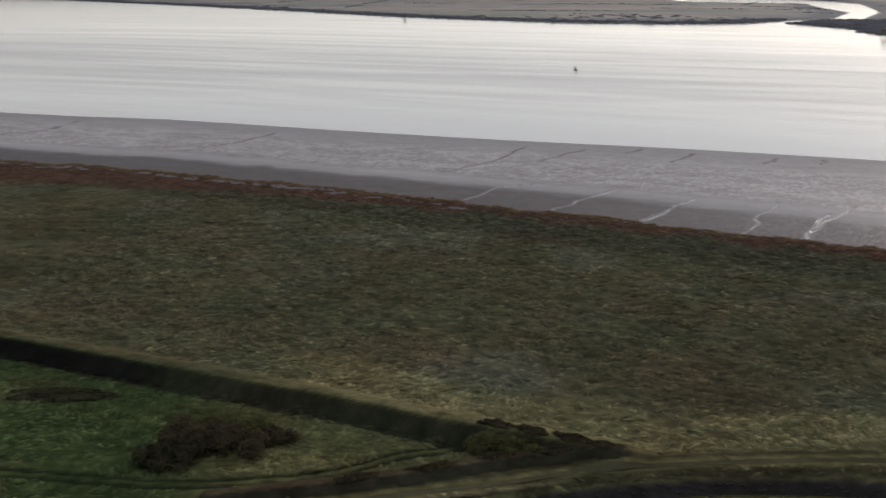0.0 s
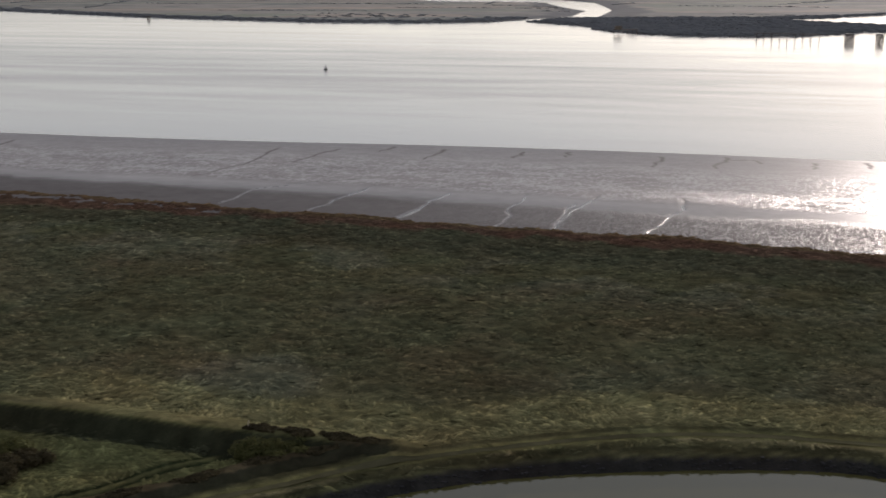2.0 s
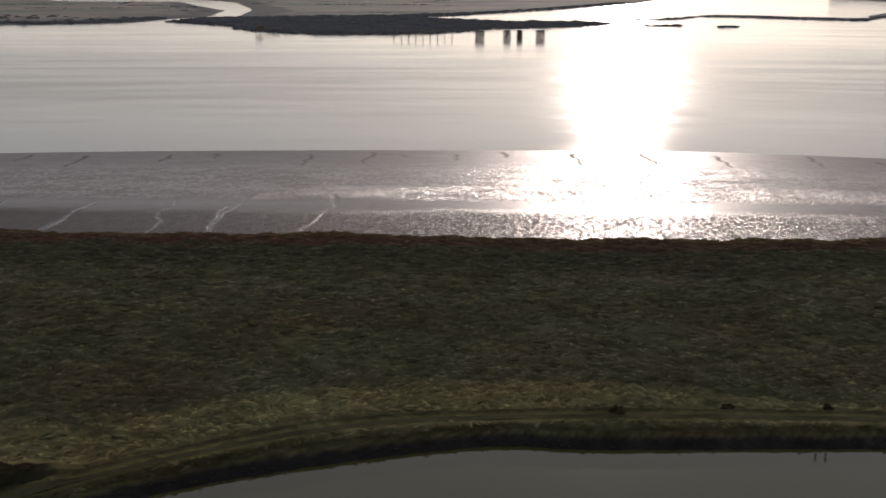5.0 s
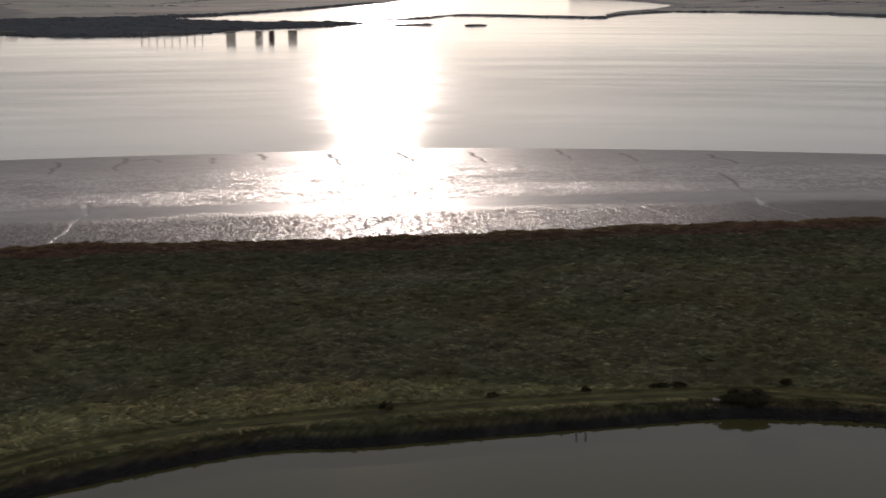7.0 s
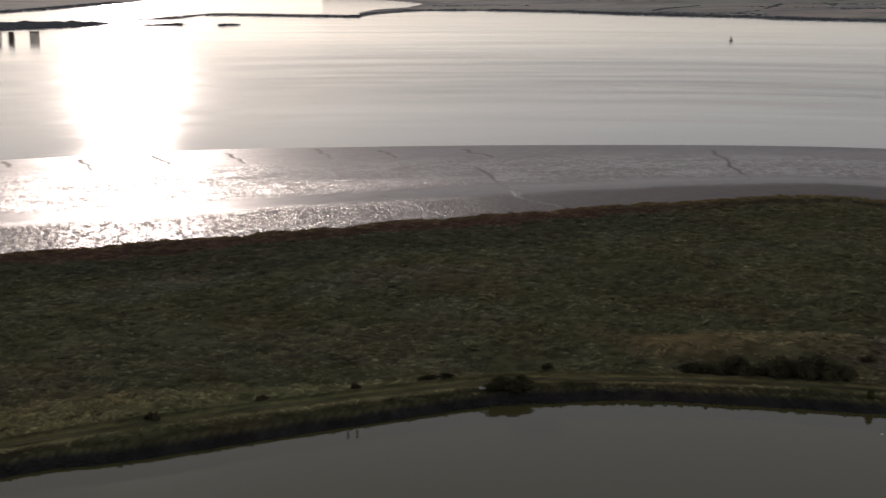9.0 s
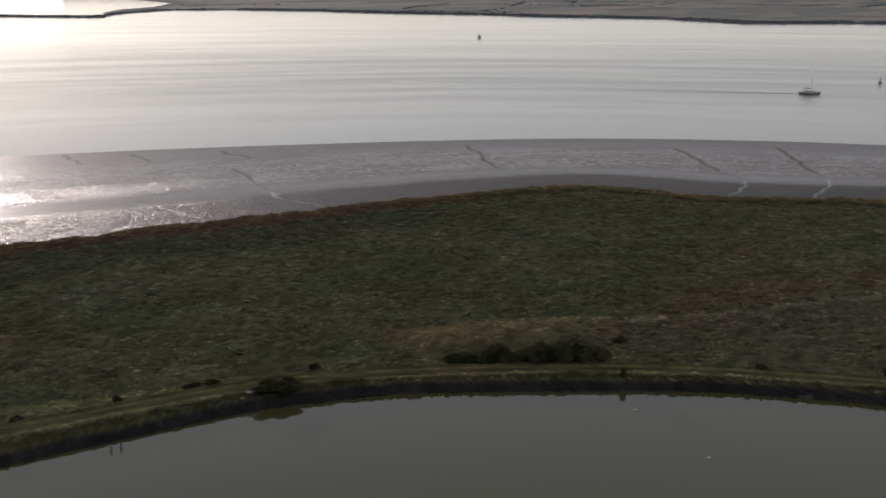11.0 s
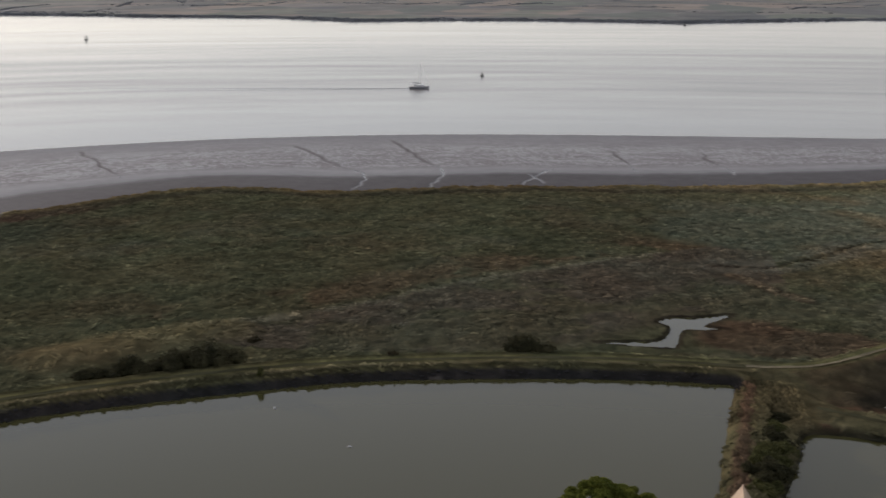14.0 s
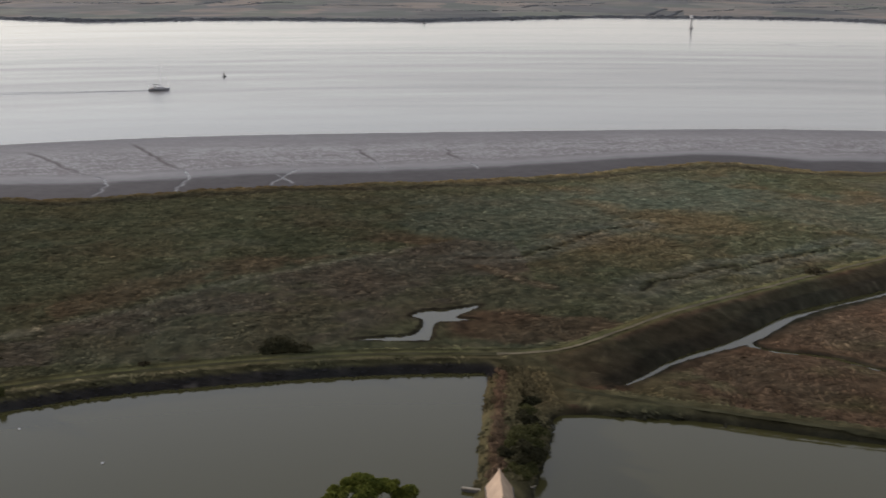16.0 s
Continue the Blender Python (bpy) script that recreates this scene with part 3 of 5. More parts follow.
    c = blend(c, (0.135, 0.140, 0.112), (step(d_creek, 0.9, 1.4) - step(d_creek, 3, 7)) * 0.45)
    c = blend(c, (0.034, 0.03, 0.024), (1 - step(d_creek, 0.3, 0.75)) * 0.8)
    # pool rim: dark mud and the low bank's shadow in one colour
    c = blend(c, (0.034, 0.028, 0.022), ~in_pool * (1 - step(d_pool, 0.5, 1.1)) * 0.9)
    c = 0.87 * c + 0.13 * c.mean(-1, keepdims=True) * np.array((1.02, 1.0, 0.95))
    c = c * np.array((0.99, 1.0, 1.03))
    # east gain paints in the brighter look of plants seen away from the sun
    c = c * np.array((1.03, 1.0, 0.98)) * (1.32 + 0.85 * east)[..., None] * (0.78 + 0.44 * rough(x, y, 3.0, 2, 2))[..., None] * (0.66 + 0.68 * rough(x, y, 1.5, 2, 5))[..., None]
    return z, kind, c, along_run, down, d_edge, wet, field


def spaced(spans, ends):
    """Grid lines: even spans, with ever wider steps out to the ends."""
    inner = np.concatenate([np.arange(a, b, s) for a, b, s in spans])
    lo, hi, out_lo, out_hi, s = inner[0], inner[-1], [], [], 6.0
    while lo > ends[0] or hi < ends[1]:
        lo, hi, s = lo - s, hi + s, s * 1.35
        out_lo.append(lo), out_hi.append(hi)
    return np.concatenate([out_lo[::-1], inner, out_hi])


def sheet(name, xs, ys, z, keep=None):
    """A height field as a mesh; keep: which cells are built. Returns the object and the cells' order."""
    nx, ny = len(xs), len(ys)
    gx, gy = np.meshgrid(xs, ys)
    me = bpy.data.meshes.new(name)
    i = np.arange(nx * ny).reshape(ny, nx)
    quads = np.stack([i[:-1, :-1], i[:-1, 1:], i[1:, 1:], i[1:, :-1]], -1).reshape(-1, 4)
    used = np.ones(len(quads), bool) if keep is None else keep.ravel()
    quads = quads[used]
    ids, flat = np.unique(quads, return_inverse=True)
    co = np.stack([gx, gy, z], -1).reshape(-1, 3)[ids]
    me.vertices.add(len(co))
    me.vertices.foreach_set("co", co.ravel())
    me.loops.add(len(quads) * 4)
    me.loops.foreach_set("vertex_index", flat.ravel().astype(np.int32))
    me.polygons.add(len(quads))
    me.polygons.foreach_set("loop_start", np.arange(0, len(quads) * 4, 4, dtype=np.int32))
    me.polygons.foreach_set("loop_total", np.full(len(quads), 4, dtype=np.int32))
    me.update(calc_edges=True)
    me.polygons.foreach_set("use_smooth", np.ones(len(quads), bool))
    return new(name, me), ids, used


# ---------------------------------------------------------------- ground and water
xs = spaced([(-220, -76, 2.0), (-76, 340, 0.6), (340, 460, 2.0)], (-5200, 5200))
ys = spaced([(-230, -116, 2.0), (-116, 290, 0.6), (290, 400, 1.3), (400, 530, 2.0)], (-5200, 5200))
gx, gy = np.meshgrid(xs, ys)
gz, gkind, gcol, galong, gdown, gedge, gwet, gfield = ground_height(gx, gy)
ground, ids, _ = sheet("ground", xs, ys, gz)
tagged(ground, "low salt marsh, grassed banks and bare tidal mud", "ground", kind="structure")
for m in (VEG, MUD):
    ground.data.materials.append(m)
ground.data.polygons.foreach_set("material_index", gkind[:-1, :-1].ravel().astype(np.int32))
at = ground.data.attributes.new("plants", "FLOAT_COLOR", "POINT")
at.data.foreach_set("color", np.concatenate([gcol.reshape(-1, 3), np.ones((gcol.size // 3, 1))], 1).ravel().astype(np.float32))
at = ground.data.attributes.new("shore", "FLOAT_VECTOR", "POINT")
at.data.foreach_set("vector", np.stack([galong, gdown, gedge], -1).reshape(-1, 3).ravel().astype(np.float32))
at = ground.data.attributes.new("creek", "FLOAT", "POINT")
at.data.foreach_set("value", gwet.ravel().astype(np.float32))


def ground_at(x, y):
    """Height, plants, kind and whether it lies inland, at the nearest corner of the ground's grid."""
    i, j = np.clip(np.searchsorted(xs, x), 1, len(xs) - 1), np.clip(np.searchsorted(ys, y), 1, len(ys) - 1)
    i, j = np.where(x - xs[i - 1] < xs[i] - x, i - 1, i), np.where(y - ys[j - 1] < ys[j] - y, j - 1, j)
    return gz[j, i], gcol[j, i], gkind[j, i], gfield[j, i]


def follow(name, line, half, mat, label, category, lift=0.03):
    """A trodden strip that follows the ground along a line, with an uneven edge."""
    rng = np.random.RandomState(3)
    d = np.gradient(line, axis=0)
    d /= np.linalg.norm(d, axis=1)[:, None] + 1e-9
    n = np.stack([-d[:, 1], d[:, 0]], 1)
    rows = [line + n * half * u * (1 + 0.25 * rng.uniform(-1, 1, (len(line), 1))) for u in (-1, -0.35, 0.35, 1)]
    pts = np.stack(rows, 1)
    zz = np.maximum.reduce([ground_at(pts[..., 0] + ox, pts[..., 1] + oy)[0] for ox in (-0.5, 0.5) for oy in (-0.5, 0.5)]) + lift
    for _ in range(4):
        zz[1:-1] = np.maximum(zz[1:-1], 0.25 * zz[:-2] + 0.5 * zz[1:-1] + 0.25 * zz[2:])
    zz[:, 1:3] -= 0.02
    v = np.concatenate([pts, zz[..., None]], -1).reshape(-1, 3)
    f = [(4 * i + k, 4 * i + k + 1, 4 * i + k + 5, 4 * i + k + 4) for i in range(len(line) - 1) for k in range(3)]
    me = bpy.data.meshes.new(name)
    me.from_pydata(v.tolist(), [], f)
    me.materials.append(mat)
    return tagged(new(name, me), label, category, kind="structure")


follow("sea_wall_footpath", smooth(PATH[16:], 14), 0.38, PALETRACK, "pale trodden path on the crest of the sea wall", "path")
follow("footpath", smooth(PATH[:17], 14), 0.55, TRACK, "narrow trodden grass path along the bank", "path")
follow("east_footpath", smooth(PATH_EAST[2:], 14), 0.45, TRACK, "narrow worn path on the lower bank", "path")


def flat(name, ring, z, mat, label, category):
    me = bpy.data.meshes.new(name)
    me.from_pydata([(x, y, z) for x, y in ring], [], [tuple(range(len(ring)))])
    me.materials.append(mat)
    return tagged(new(name, me), label, category, kind="structure")


wx, wy = spaced([(-900, 2000, 25.0)], (-5200, 5200)), spaced([(-1000, 2200, 25.0)], (-5200, 5200))
vx, vy = np.meshgrid(wx, wy)
estuary, _, _ = sheet("water", wx, wy, np.zeros(vx.shape))
tagged(estuary, "silver grey tidal estuary with streaks of calm water", "water", kind="structure")
estuary.data.materials.append(WATER)
flow_d, flow_s, _ = off_line(vx, vy, smooth(WATERLINE[::2] + WATERLINE[-1:], 3))
at = estuary.data.attributes.new("flow", "FLOAT_VECTOR", "POINT")
at.data.foreach_set("vector", np.stack([500 * np.arctan2(vx, vy), flow_d * flow_s, 0 * vx], -1).ravel().astype(np.float32))
flat("pond_water", pond_ring[::-1], POND_LEVEL, POND, "still murky brown water of a large pond", "water")
flat("second_pond_water", pond2_ring[::-1], POND_LEVEL - 0.1, POND, "still murky grey water of a smaller pond", "water")


def ribbon(line, half):
    """The ring of a band along a line."""
    d = np.gradient(line, axis=0)
    d /= np.linalg.norm(d, axis=1)[:, None] + 1e-9
    n = np.stack([-d[:, 1], d[:, 0]], 1) * half
    return np.vstack([line - n, (line + n)[::-1]])


flat("channel_water", ribbon(smooth([(150.6, -31.4)] + CHANNEL), 4.0), CHANNEL_LEVEL, POND, "grey water in a narrow tidal drain", "water")
flat("side_channel_water", ribbon(branch, 1.8), CHANNEL_LEVEL + 0.006, POND, "thin grey water in a side drain", "water")
flat("pool_water", pool_ring[:-1][::-1], POOL_LEVEL, POND, "pale water in a forked marsh pool", "water")

# ---------------------------------------------------------------- the far side of the estuary
SHORE_WEST = [(-1700, 4100), (-970, 3025), (-712, 2640), (-393, 2211), (-67, 1716), (12, 1626), (149, 1488), (250, 1455), (314, 1450), (373, 1474), (404, 1515), (455, 1575),
              (530, 1660), (640, 1930), (700, 2300), (760, 2560), (560, 2650), (200, 4700), (-1700, 4700)]
HEADLAND = [(415, 1470), (430, 1400), (440, 1290), (424, 1230), (430, 1160), (459, 1090), (526, 1060), (579, 1064), (640, 1110), (687, 1133), (786, 1135), (850, 1165), (885, 1195),
            (860, 1230), (800, 1290), (770, 1380), (763, 1500), (883, 1550), (1136, 1713), (1597, 2093), (1900, 2400), (2600, 4300), (900, 4600), (900, 2900), (860, 2500), (700, 1950), (560, 1620), (470, 1560)]
SPIT = [(930, 1262), (1036, 1262), (1153, 1346), (1188, 1287), (1204, 1212), (1238, 1126), (1369, 1212), (1560, 1270), (1615, 1198), (1632, 1044), (1594, 920), (1600, 720), (1566, 673), (1571, 470),
        (1466, 335), (1540, 211), (1550, 120), (1530, 40), (1500, -68), (1582, -183), (1670, -312), (1640, -501), (1584, -597), (1489, -647), (1400, -900), (1500, -1500),
        (4600, -1500), (4600, 2600), (3000, 2900), (2200, 1900), (1965, 1600), (1720, 1440), (1555, 1377), (1400, 1270), (1310, 1180), (1276, 1275), (1261, 1340), (1225, 1420), (1100, 1330), (1000, 1290)]
ISLETS = [(890, 1108, 34, 10), (943, 1057, 20, 6)]
west_ring, head_ring, spit_ring = (np.array(r, float) for r in (SHORE_WEST, HEADLAND, SPIT))


def far_height(x, y):
    wob = (rough(x, y, 60, 3, 1) - 0.5) * 26
    z = np.full(x.shape, -3.0)
    for ring in (west_ring, head_ring, spit_ring):
        d, _, _ = off_line(x, y, np.vstack([ring, ring[:1]]))
        s = np.where(within(x, y, ring), d, -d) + wob * np.clip(d / 60, 0.05, 1)
        z = np.maximum(z, np.where(s > 0, 0.4 + 1.4 * step(s, 0, 25) + 2.0 * rough(x, y, 220, 3, 2) * step(s, 30, 200), -3.0 + 2.9 * step(s, -60, 0)))
    for ix, iy, rx, ry in ISLETS:
        r = np.hypot((x - ix) / rx, (y - iy) / ry) + 0.8 * (rough(x, y, 14, 2, 4) - 0.5)
        z = np.maximum(z, 2.2 * (1 - r) * (r < 1.2) - 3.0 * (r >= 1.2))
    dist = np.hypot(x, y)
    return z + np.where(z > 0.5, 70 * step(dist, 2600, 5200), 0)


def field_material():
    """Farmland far off: strips of stubble, pasture and plough, dull wood edges; colours paled and greyed for haze."""
    m, t, b = material("far_fields")
    v = coords(t, (0.0022, 0.0100, 1), radians(-52))
    cells = node(t, "TexVoronoi", Scale=1.0, Randomness=0.8)
    t.links.new(v, cells.inputs["Vector"])
    sep = t.nodes.new("ShaderNodeSeparateColor")
    t.links.new(cells.outputs["Color"], sep.inputs["Color"])
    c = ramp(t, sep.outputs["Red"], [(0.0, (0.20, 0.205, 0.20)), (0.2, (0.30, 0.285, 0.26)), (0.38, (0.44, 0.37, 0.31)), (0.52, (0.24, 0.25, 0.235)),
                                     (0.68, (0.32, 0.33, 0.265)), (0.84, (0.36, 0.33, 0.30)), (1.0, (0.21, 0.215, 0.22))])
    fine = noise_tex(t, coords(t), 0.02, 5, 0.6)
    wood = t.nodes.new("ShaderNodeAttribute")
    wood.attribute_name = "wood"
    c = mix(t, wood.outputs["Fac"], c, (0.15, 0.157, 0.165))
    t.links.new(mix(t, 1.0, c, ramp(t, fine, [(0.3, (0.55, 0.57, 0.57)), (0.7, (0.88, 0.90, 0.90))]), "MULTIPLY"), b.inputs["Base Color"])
    b.inputs["Specular IOR Level"].default_value = 0.05
    b.inputs["Roughness"].default_value = 0.95
    return m


fx, fy = np.arange(-1800, 3700, 12.0), np.arange(-1600, 4720, 12.0)
hx, hy = np.meshgrid(fx, fy)
hz = far_height(hx, hy)
top = np.maximum.reduce([hz[:-1, :-1], hz[1:, :-1], hz[:-1, 1:], hz[1:, 1:]])
far_land, far_ids, _ = sheet("far_shore", fx, fy, hz, top > 0.0)
tagged(far_land, "low far shore with stubble fields and rough pasture", "shore", kind="structure")
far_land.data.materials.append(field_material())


scrubby = np.zeros(hx.shape)
for ring, deep in ((west_ring, 45.0), (head_ring, 60.0), (spit_ring, 40.0)):
    d = off_line(hx, hy, np.vstack([ring, ring[:1]]))[0]
    scrubby = np.maximum(scrubby, 1 - step(d * (0.6 + 0.8 * rough(hx, hy, 70, 3, 5)), deep * 0.7, deep))
scrubby = np.maximum(scrubby, within(hx, hy, head_ring) * (hy < 1520))
at = far_land.data.attributes.new("wood", "FLOAT", "POINT")
at.data.foreach_set("value", scrubby.ravel()[far_ids].astype(np.float32))


# ---------------------------------------------------------------- ways to build
def mesh_of(name, verts, faces, mat, smooth_faces=False):
    me = bpy.data.meshes.new(name)
    me.from_pydata(verts, [], faces)
    me.materials.append(mat)
    if smooth_faces:
        me.polygons.foreach_set("use_smooth", np.ones(len(me.polygons), bool))
    return me


def part(name, bm, mat, parent, label=""):
    """Links a bmesh as one mesh object under a thing or a part."""
    me = bpy.data.meshes.new(name)
    bm.to_mesh(me)
    bm.free()
    me.materials.append(mat)
    ob = new(name, me)
    ob.parent = parent
    return tagged(ob, label)


def thing(name, x, y, z, turn=0.0, label="", category="", group=""):
    ob = new(name)
    ob.matrix_basis = pose(x, y, z, 0, 0, turn)
    return tagged(ob, label, category, group)


def box(w, d, h, x=0, y=0, z=0, bevel=0.0, taper=1.0):
    bm = bmesh.new()
    bmesh.ops.create_cube(bm, size=1)
    for v in bm.verts:
        k = taper if v.co.z > 0 else 1.0
        v.co = (v.co.x * w * k + x, v.co.y * d * k + y, v.co.z * h + z)
    if bevel:
        bmesh.ops.bevel(bm, geom=bm.edges[:], offset=bevel, segments=2, affect="EDGES")
    return bm


def rod(a, b, r1, r2=None, sides=10):
    a, b = Vector(a), Vector(b)
    bm = bmesh.new()
    bmesh.ops.create_cone(bm, cap_ends=True, segments=sides, radius1=r1, radius2=r1 if r2 is None else r2, depth=(b - a).length)
    turn = (b - a).to_track_quat("Z", "Y").to_matrix().to_4x4()
    bmesh.ops.transform(bm, matrix=Matrix.Translation((a + b) / 2) @ turn, verts=bm.verts)
    return bm


def lathe(profile, sides=20):
    """A turned shape from (radius, height) pairs."""
    bm = bmesh.new()
    rings = [[bm.verts.new((r * math.cos(2 * math.pi * k / sides), r * math.sin(2 * math.pi * k / sides), h)) for k in range(sides)] for r, h in profile]
    for lo, hi in zip(rings, rings[1:]):
        for k in range(sides):
            bm.faces.new((lo[k], lo[(k + 1) % sides], hi[(k + 1) % sides], hi[k]))
    bm.faces.new(rings[0][::-1])
    bm.faces.new(rings[-1])
    return bm


def foliage_material(name, dark, light, grain=0.45, gloss=0.05, thin_part=0.22):
    """Leaves: each clump a tone of its own, some light comes through."""
    m, t, b = material(name)
    geo = t.nodes.new("ShaderNodeNewGeometry")
    wide = noise_tex(t, coords(t), grain, 3)
    c = mix(t, 0.6, ramp(t, geo.outputs["Random Per Island"], [(0.0, tuple(0.6 * k + 0.4 * q for k, q in zip(dark, light))), (1.0, light)]), ramp(t, wide, [(0.35, dark), (0.65, light)]))
    t.links.new(c, b.inputs["Base Color"])
    b.inputs["Roughness"].default_value = 0.85
    b.inputs["Specular IOR Level"].default_value = gloss
    thin = t.nodes.new("ShaderNodeBsdfTranslucent")
    t.links.new(c, thin.inputs["Color"])
    both = t.nodes.new("ShaderNodeMixShader")
    both.inputs[0].default_value = thin_part
    t.links.new(b.outputs[0], both.inputs[1])
    t.links.new(thin.outputs[0], both.inputs[2])
    t.links.new(both.outputs[0], t.nodes["Material Output"].inputs["Surface"])
    return m


SCRUB = foliage_material("scrub_leaves", (0.022, 0.024, 0.014), (0.07, 0.065, 0.035))
BRAMBLE = foliage_material("bramble_leaves", (0.030, 0.028, 0.018), (0.090, 0.075, 0.042))
GREENS = foliage_material("hawthorn_leaves", (0.032, 0.036, 0.015), (0.115, 0.115, 0.045))
LEAVES = foliage_material("tree_leaves", (0.04, 0.06, 0.012), (0.19, 0.20, 0.04), 1.2)
# far leaves are paled and blued so that their colour carries the haze
HAZED_WOODS = foliage_material("hazed_far_leaves", (0.20, 0.212, 0.228), (0.25, 0.262, 0.28), 0.02, 0.0, 0.5)
BARK = plain("bark", (0.09, 0.07, 0.05), 0.9, spread=0.4, grain=9)


def leaf_cloud(rng, lumps, count, size):
    """Small leaves in and on a number of lumps (x, y, z, rx, ry, rz): corners and faces."""
    L = np.array(lumps, float)
    weight = L[:, 3] * L[:, 4] + L[:, 3] * L[:, 5]
    pick = rng.choice(len(L), count, p=weight / weight.sum())
    d = rng.normal(size=(count, 3))
    d /= np.linalg.norm(d, axis=1)[:, None]
    d[:, 2] = np.abs(d[:, 2]) * np.where(rng.rand(count) < 0.8, 1, -1)
    r = 0.72 + 0.36 * rng.rand(count) ** 0.7
    c = L[pick, :3] + d * L[pick, 3:] * r[:, None]
    c[:, 2] = np.maximum(c[:, 2], 0.05)
    s = size * (0.6 + 0.8 * rng.rand(count))
    a, b = rng.normal(size=(count, 3)), rng.normal(size=(count, 3))
    a /= np.linalg.norm(a, axis=1)[:, None]
    b -= (a * b).sum(1)[:, None] * a
    b /= np.linalg.norm(b, axis=1)[:, None]
    v = np.stack([c - a * s[:, None], c + b * s[:, None] * 0.6, c + a * s[:, None], c - b * s[:, None] * 0.6], 1).reshape(-1, 3)
    f = np.arange(count * 4).reshape(-1, 4)
    return v, f


def core_blob(lumps, shrink=0.78):
    """The dense inside of a bush, as one mesh of lumps."""
    bm = bmesh.new()
    for x, y, z, rx, ry, rz in lumps:
        made = bmesh.ops.create_icosphere(bm, subdivisions=2, radius=1.0)["verts"]
        for v in made:
            n = 1 + 0.35 * (noise.noise(v.co * 2.3 + Vector((x, y, z))))
            v.co = Vector((x + v.co.x * rx * shrink * n, y + v.co.y * ry * shrink * n, max(-0.2, z + v.co.z * rz * shrink * n)))
    return bm


def bush(name, x, y, rx, ry, h, mat, label, turn=0.0, count=900, size=0.20, group="", seed=1, base=None):
    rng = np.random.RandomState(seed)
    z = float(ground_at(np.array([x]), np.array([y]))[0][0]) - 0.15 if base is None else base
    ob = thing(name, x, y, z, turn, label, "bush", group)
    lumps = []
    for k in range(13):
        a, q = rng.rand() * 6.28, rng.rand() ** 0.5 * 0.85
        lh = h * (0.55 + 0.75 * rng.rand()) * (1 - 0.5 * q)
        wide = 0.20 + 0.22 * rng.rand() * (1 - 0.4 * q)
        lumps.append((rx * q * math.cos(a), ry * q * math.sin(a), lh * 0.45, rx * wide, ry * wide, lh * 0.55))
    lumps.append((0, 0, h * 0.3, rx * 0.55, ry * 0.55, h * 0.42))
    v, f = leaf_cloud(rng, lumps, int(3.0 * count), size * 0.7)
    leaves = new("leaves", mesh_of("leaves", v.tolist(), f.tolist(), mat))
    leaves.parent = ob
    part("dense_inside", core_blob(lumps, 0.62), mat, ob)
    bm = bmesh.new()
    for k in range(5):
        a = k * 1.26 + rng.rand()
        one = rod((0.15 * math.cos(a), 0.15 * math.sin(a), -0.1), (rx * 0.35 * math.cos(a), ry * 0.35 * math.sin(a), h * 0.5), 0.07, 0.03, 6)
        me = bpy.data.meshes.new("tmp")
        one.to_mesh(me)
        one.free()
        bm.from_mesh(me)
        bpy.data.meshes.remove(me)
    part("stems", bm, BARK, ob)
    return ob


# ---------------------------------------------------------------- scrub on the banks and in the field
DARK = "dark leafless-looking scrub bush on the rough grass"
bush("scrub_bush", -26.5, 131.5, 7.0, 5.0, 4.6, BRAMBLE, "big dark bramble and hawthorn thicket in the field", seed=3, count=3200, size=0.22)
bush("scrub_bush", -31.5, 127.0, 3.6, 3.2, 3.0, SCRUB, "dark thicket at the edge of the green field", seed=4, count=1500)
bush("scrub_bush", -20.0, 134.0, 3.2, 2.0, 1.9, BRAMBLE, "low dark bramble clump beside the thicket", seed=5, count=1100)
bush("scrub_bush", -25.0, 135.5, 5.6, 3.0, 3.6, GREENS, "yellowing green scrub behind the thicket", seed=6, count=1400)
bush("bramble_patch", -50.0, 149.5, 7.5, 3.4, 0.6, SCRUB, "flat dark bramble patch in the green field", seed=7, count=1500, turn=-8)
bush("hawthorn_bush", 7.4, 129.4, 5.0, 2.8, 3.4, GREENS, "rounded dense hawthorn bush beside the sea wall", seed=8, count=2600, size=0.16)
for k, (x, y, r, h) in enumerate([(6.5, 134.6, 2.4, 0.7), (10.5, 132.4, 2.6, 0.8), (14.5, 130.3, 2.6, 0.8), (18, 128.5, 2.0, 0.6)]):
    bush("bramble_bush", x, y, r, 1.2, h, BRAMBLE, "low dark bramble on the end of the sea wall", -27, 700, group="brambles on the sea wall", seed=20 + k)
for k, (x, y, r, h) in enumerate([(13, 127.6, 2.6, 0.5), (6, 125.6, 2.8, 0.5), (-1, 122.9, 3.0, 0.5), (-9, 120, 3.0, 0.5)]):
    bush("bramble_bush", x, y, r, 1.3, h, BRAMBLE, "reddish bramble along the low inner bank", 20, 600, group="brambles on the low bank", seed=30 + k)
for k, (x, y, r, h) in enumerate([(86.5, 113.5, 0.8, 1.3), (112, 103, 0.6, 1.5), (135.5, 88, 0.7, 1.1), (167.3, 54, 0.8, 1.5), (160.8, 31.5, 0.6, 1.0), (100, 108.5, 0.9, 0.8), (205.5, -80.5, 1.6, 1.8)]):
    bush("small_bush", x, y, r * 1.4, r * 1.4, h * 0.8, BRAMBLE, "small brown rounded bush beside the bank path", 0, 260, 0.14, "small bushes along the path", seed=40 + k)
bush("low_bush", 122, 97, 3.0, 1.6, 1.0, SCRUB, "low dark bush on the marsh side of the path", -40, 700, seed=50)
bush("bank_bush", 123.5, 86.3, 3.8, 2.6, 1.5, SCRUB, "dark bush hanging over the pond from its bank", -40, 1500, seed=51)
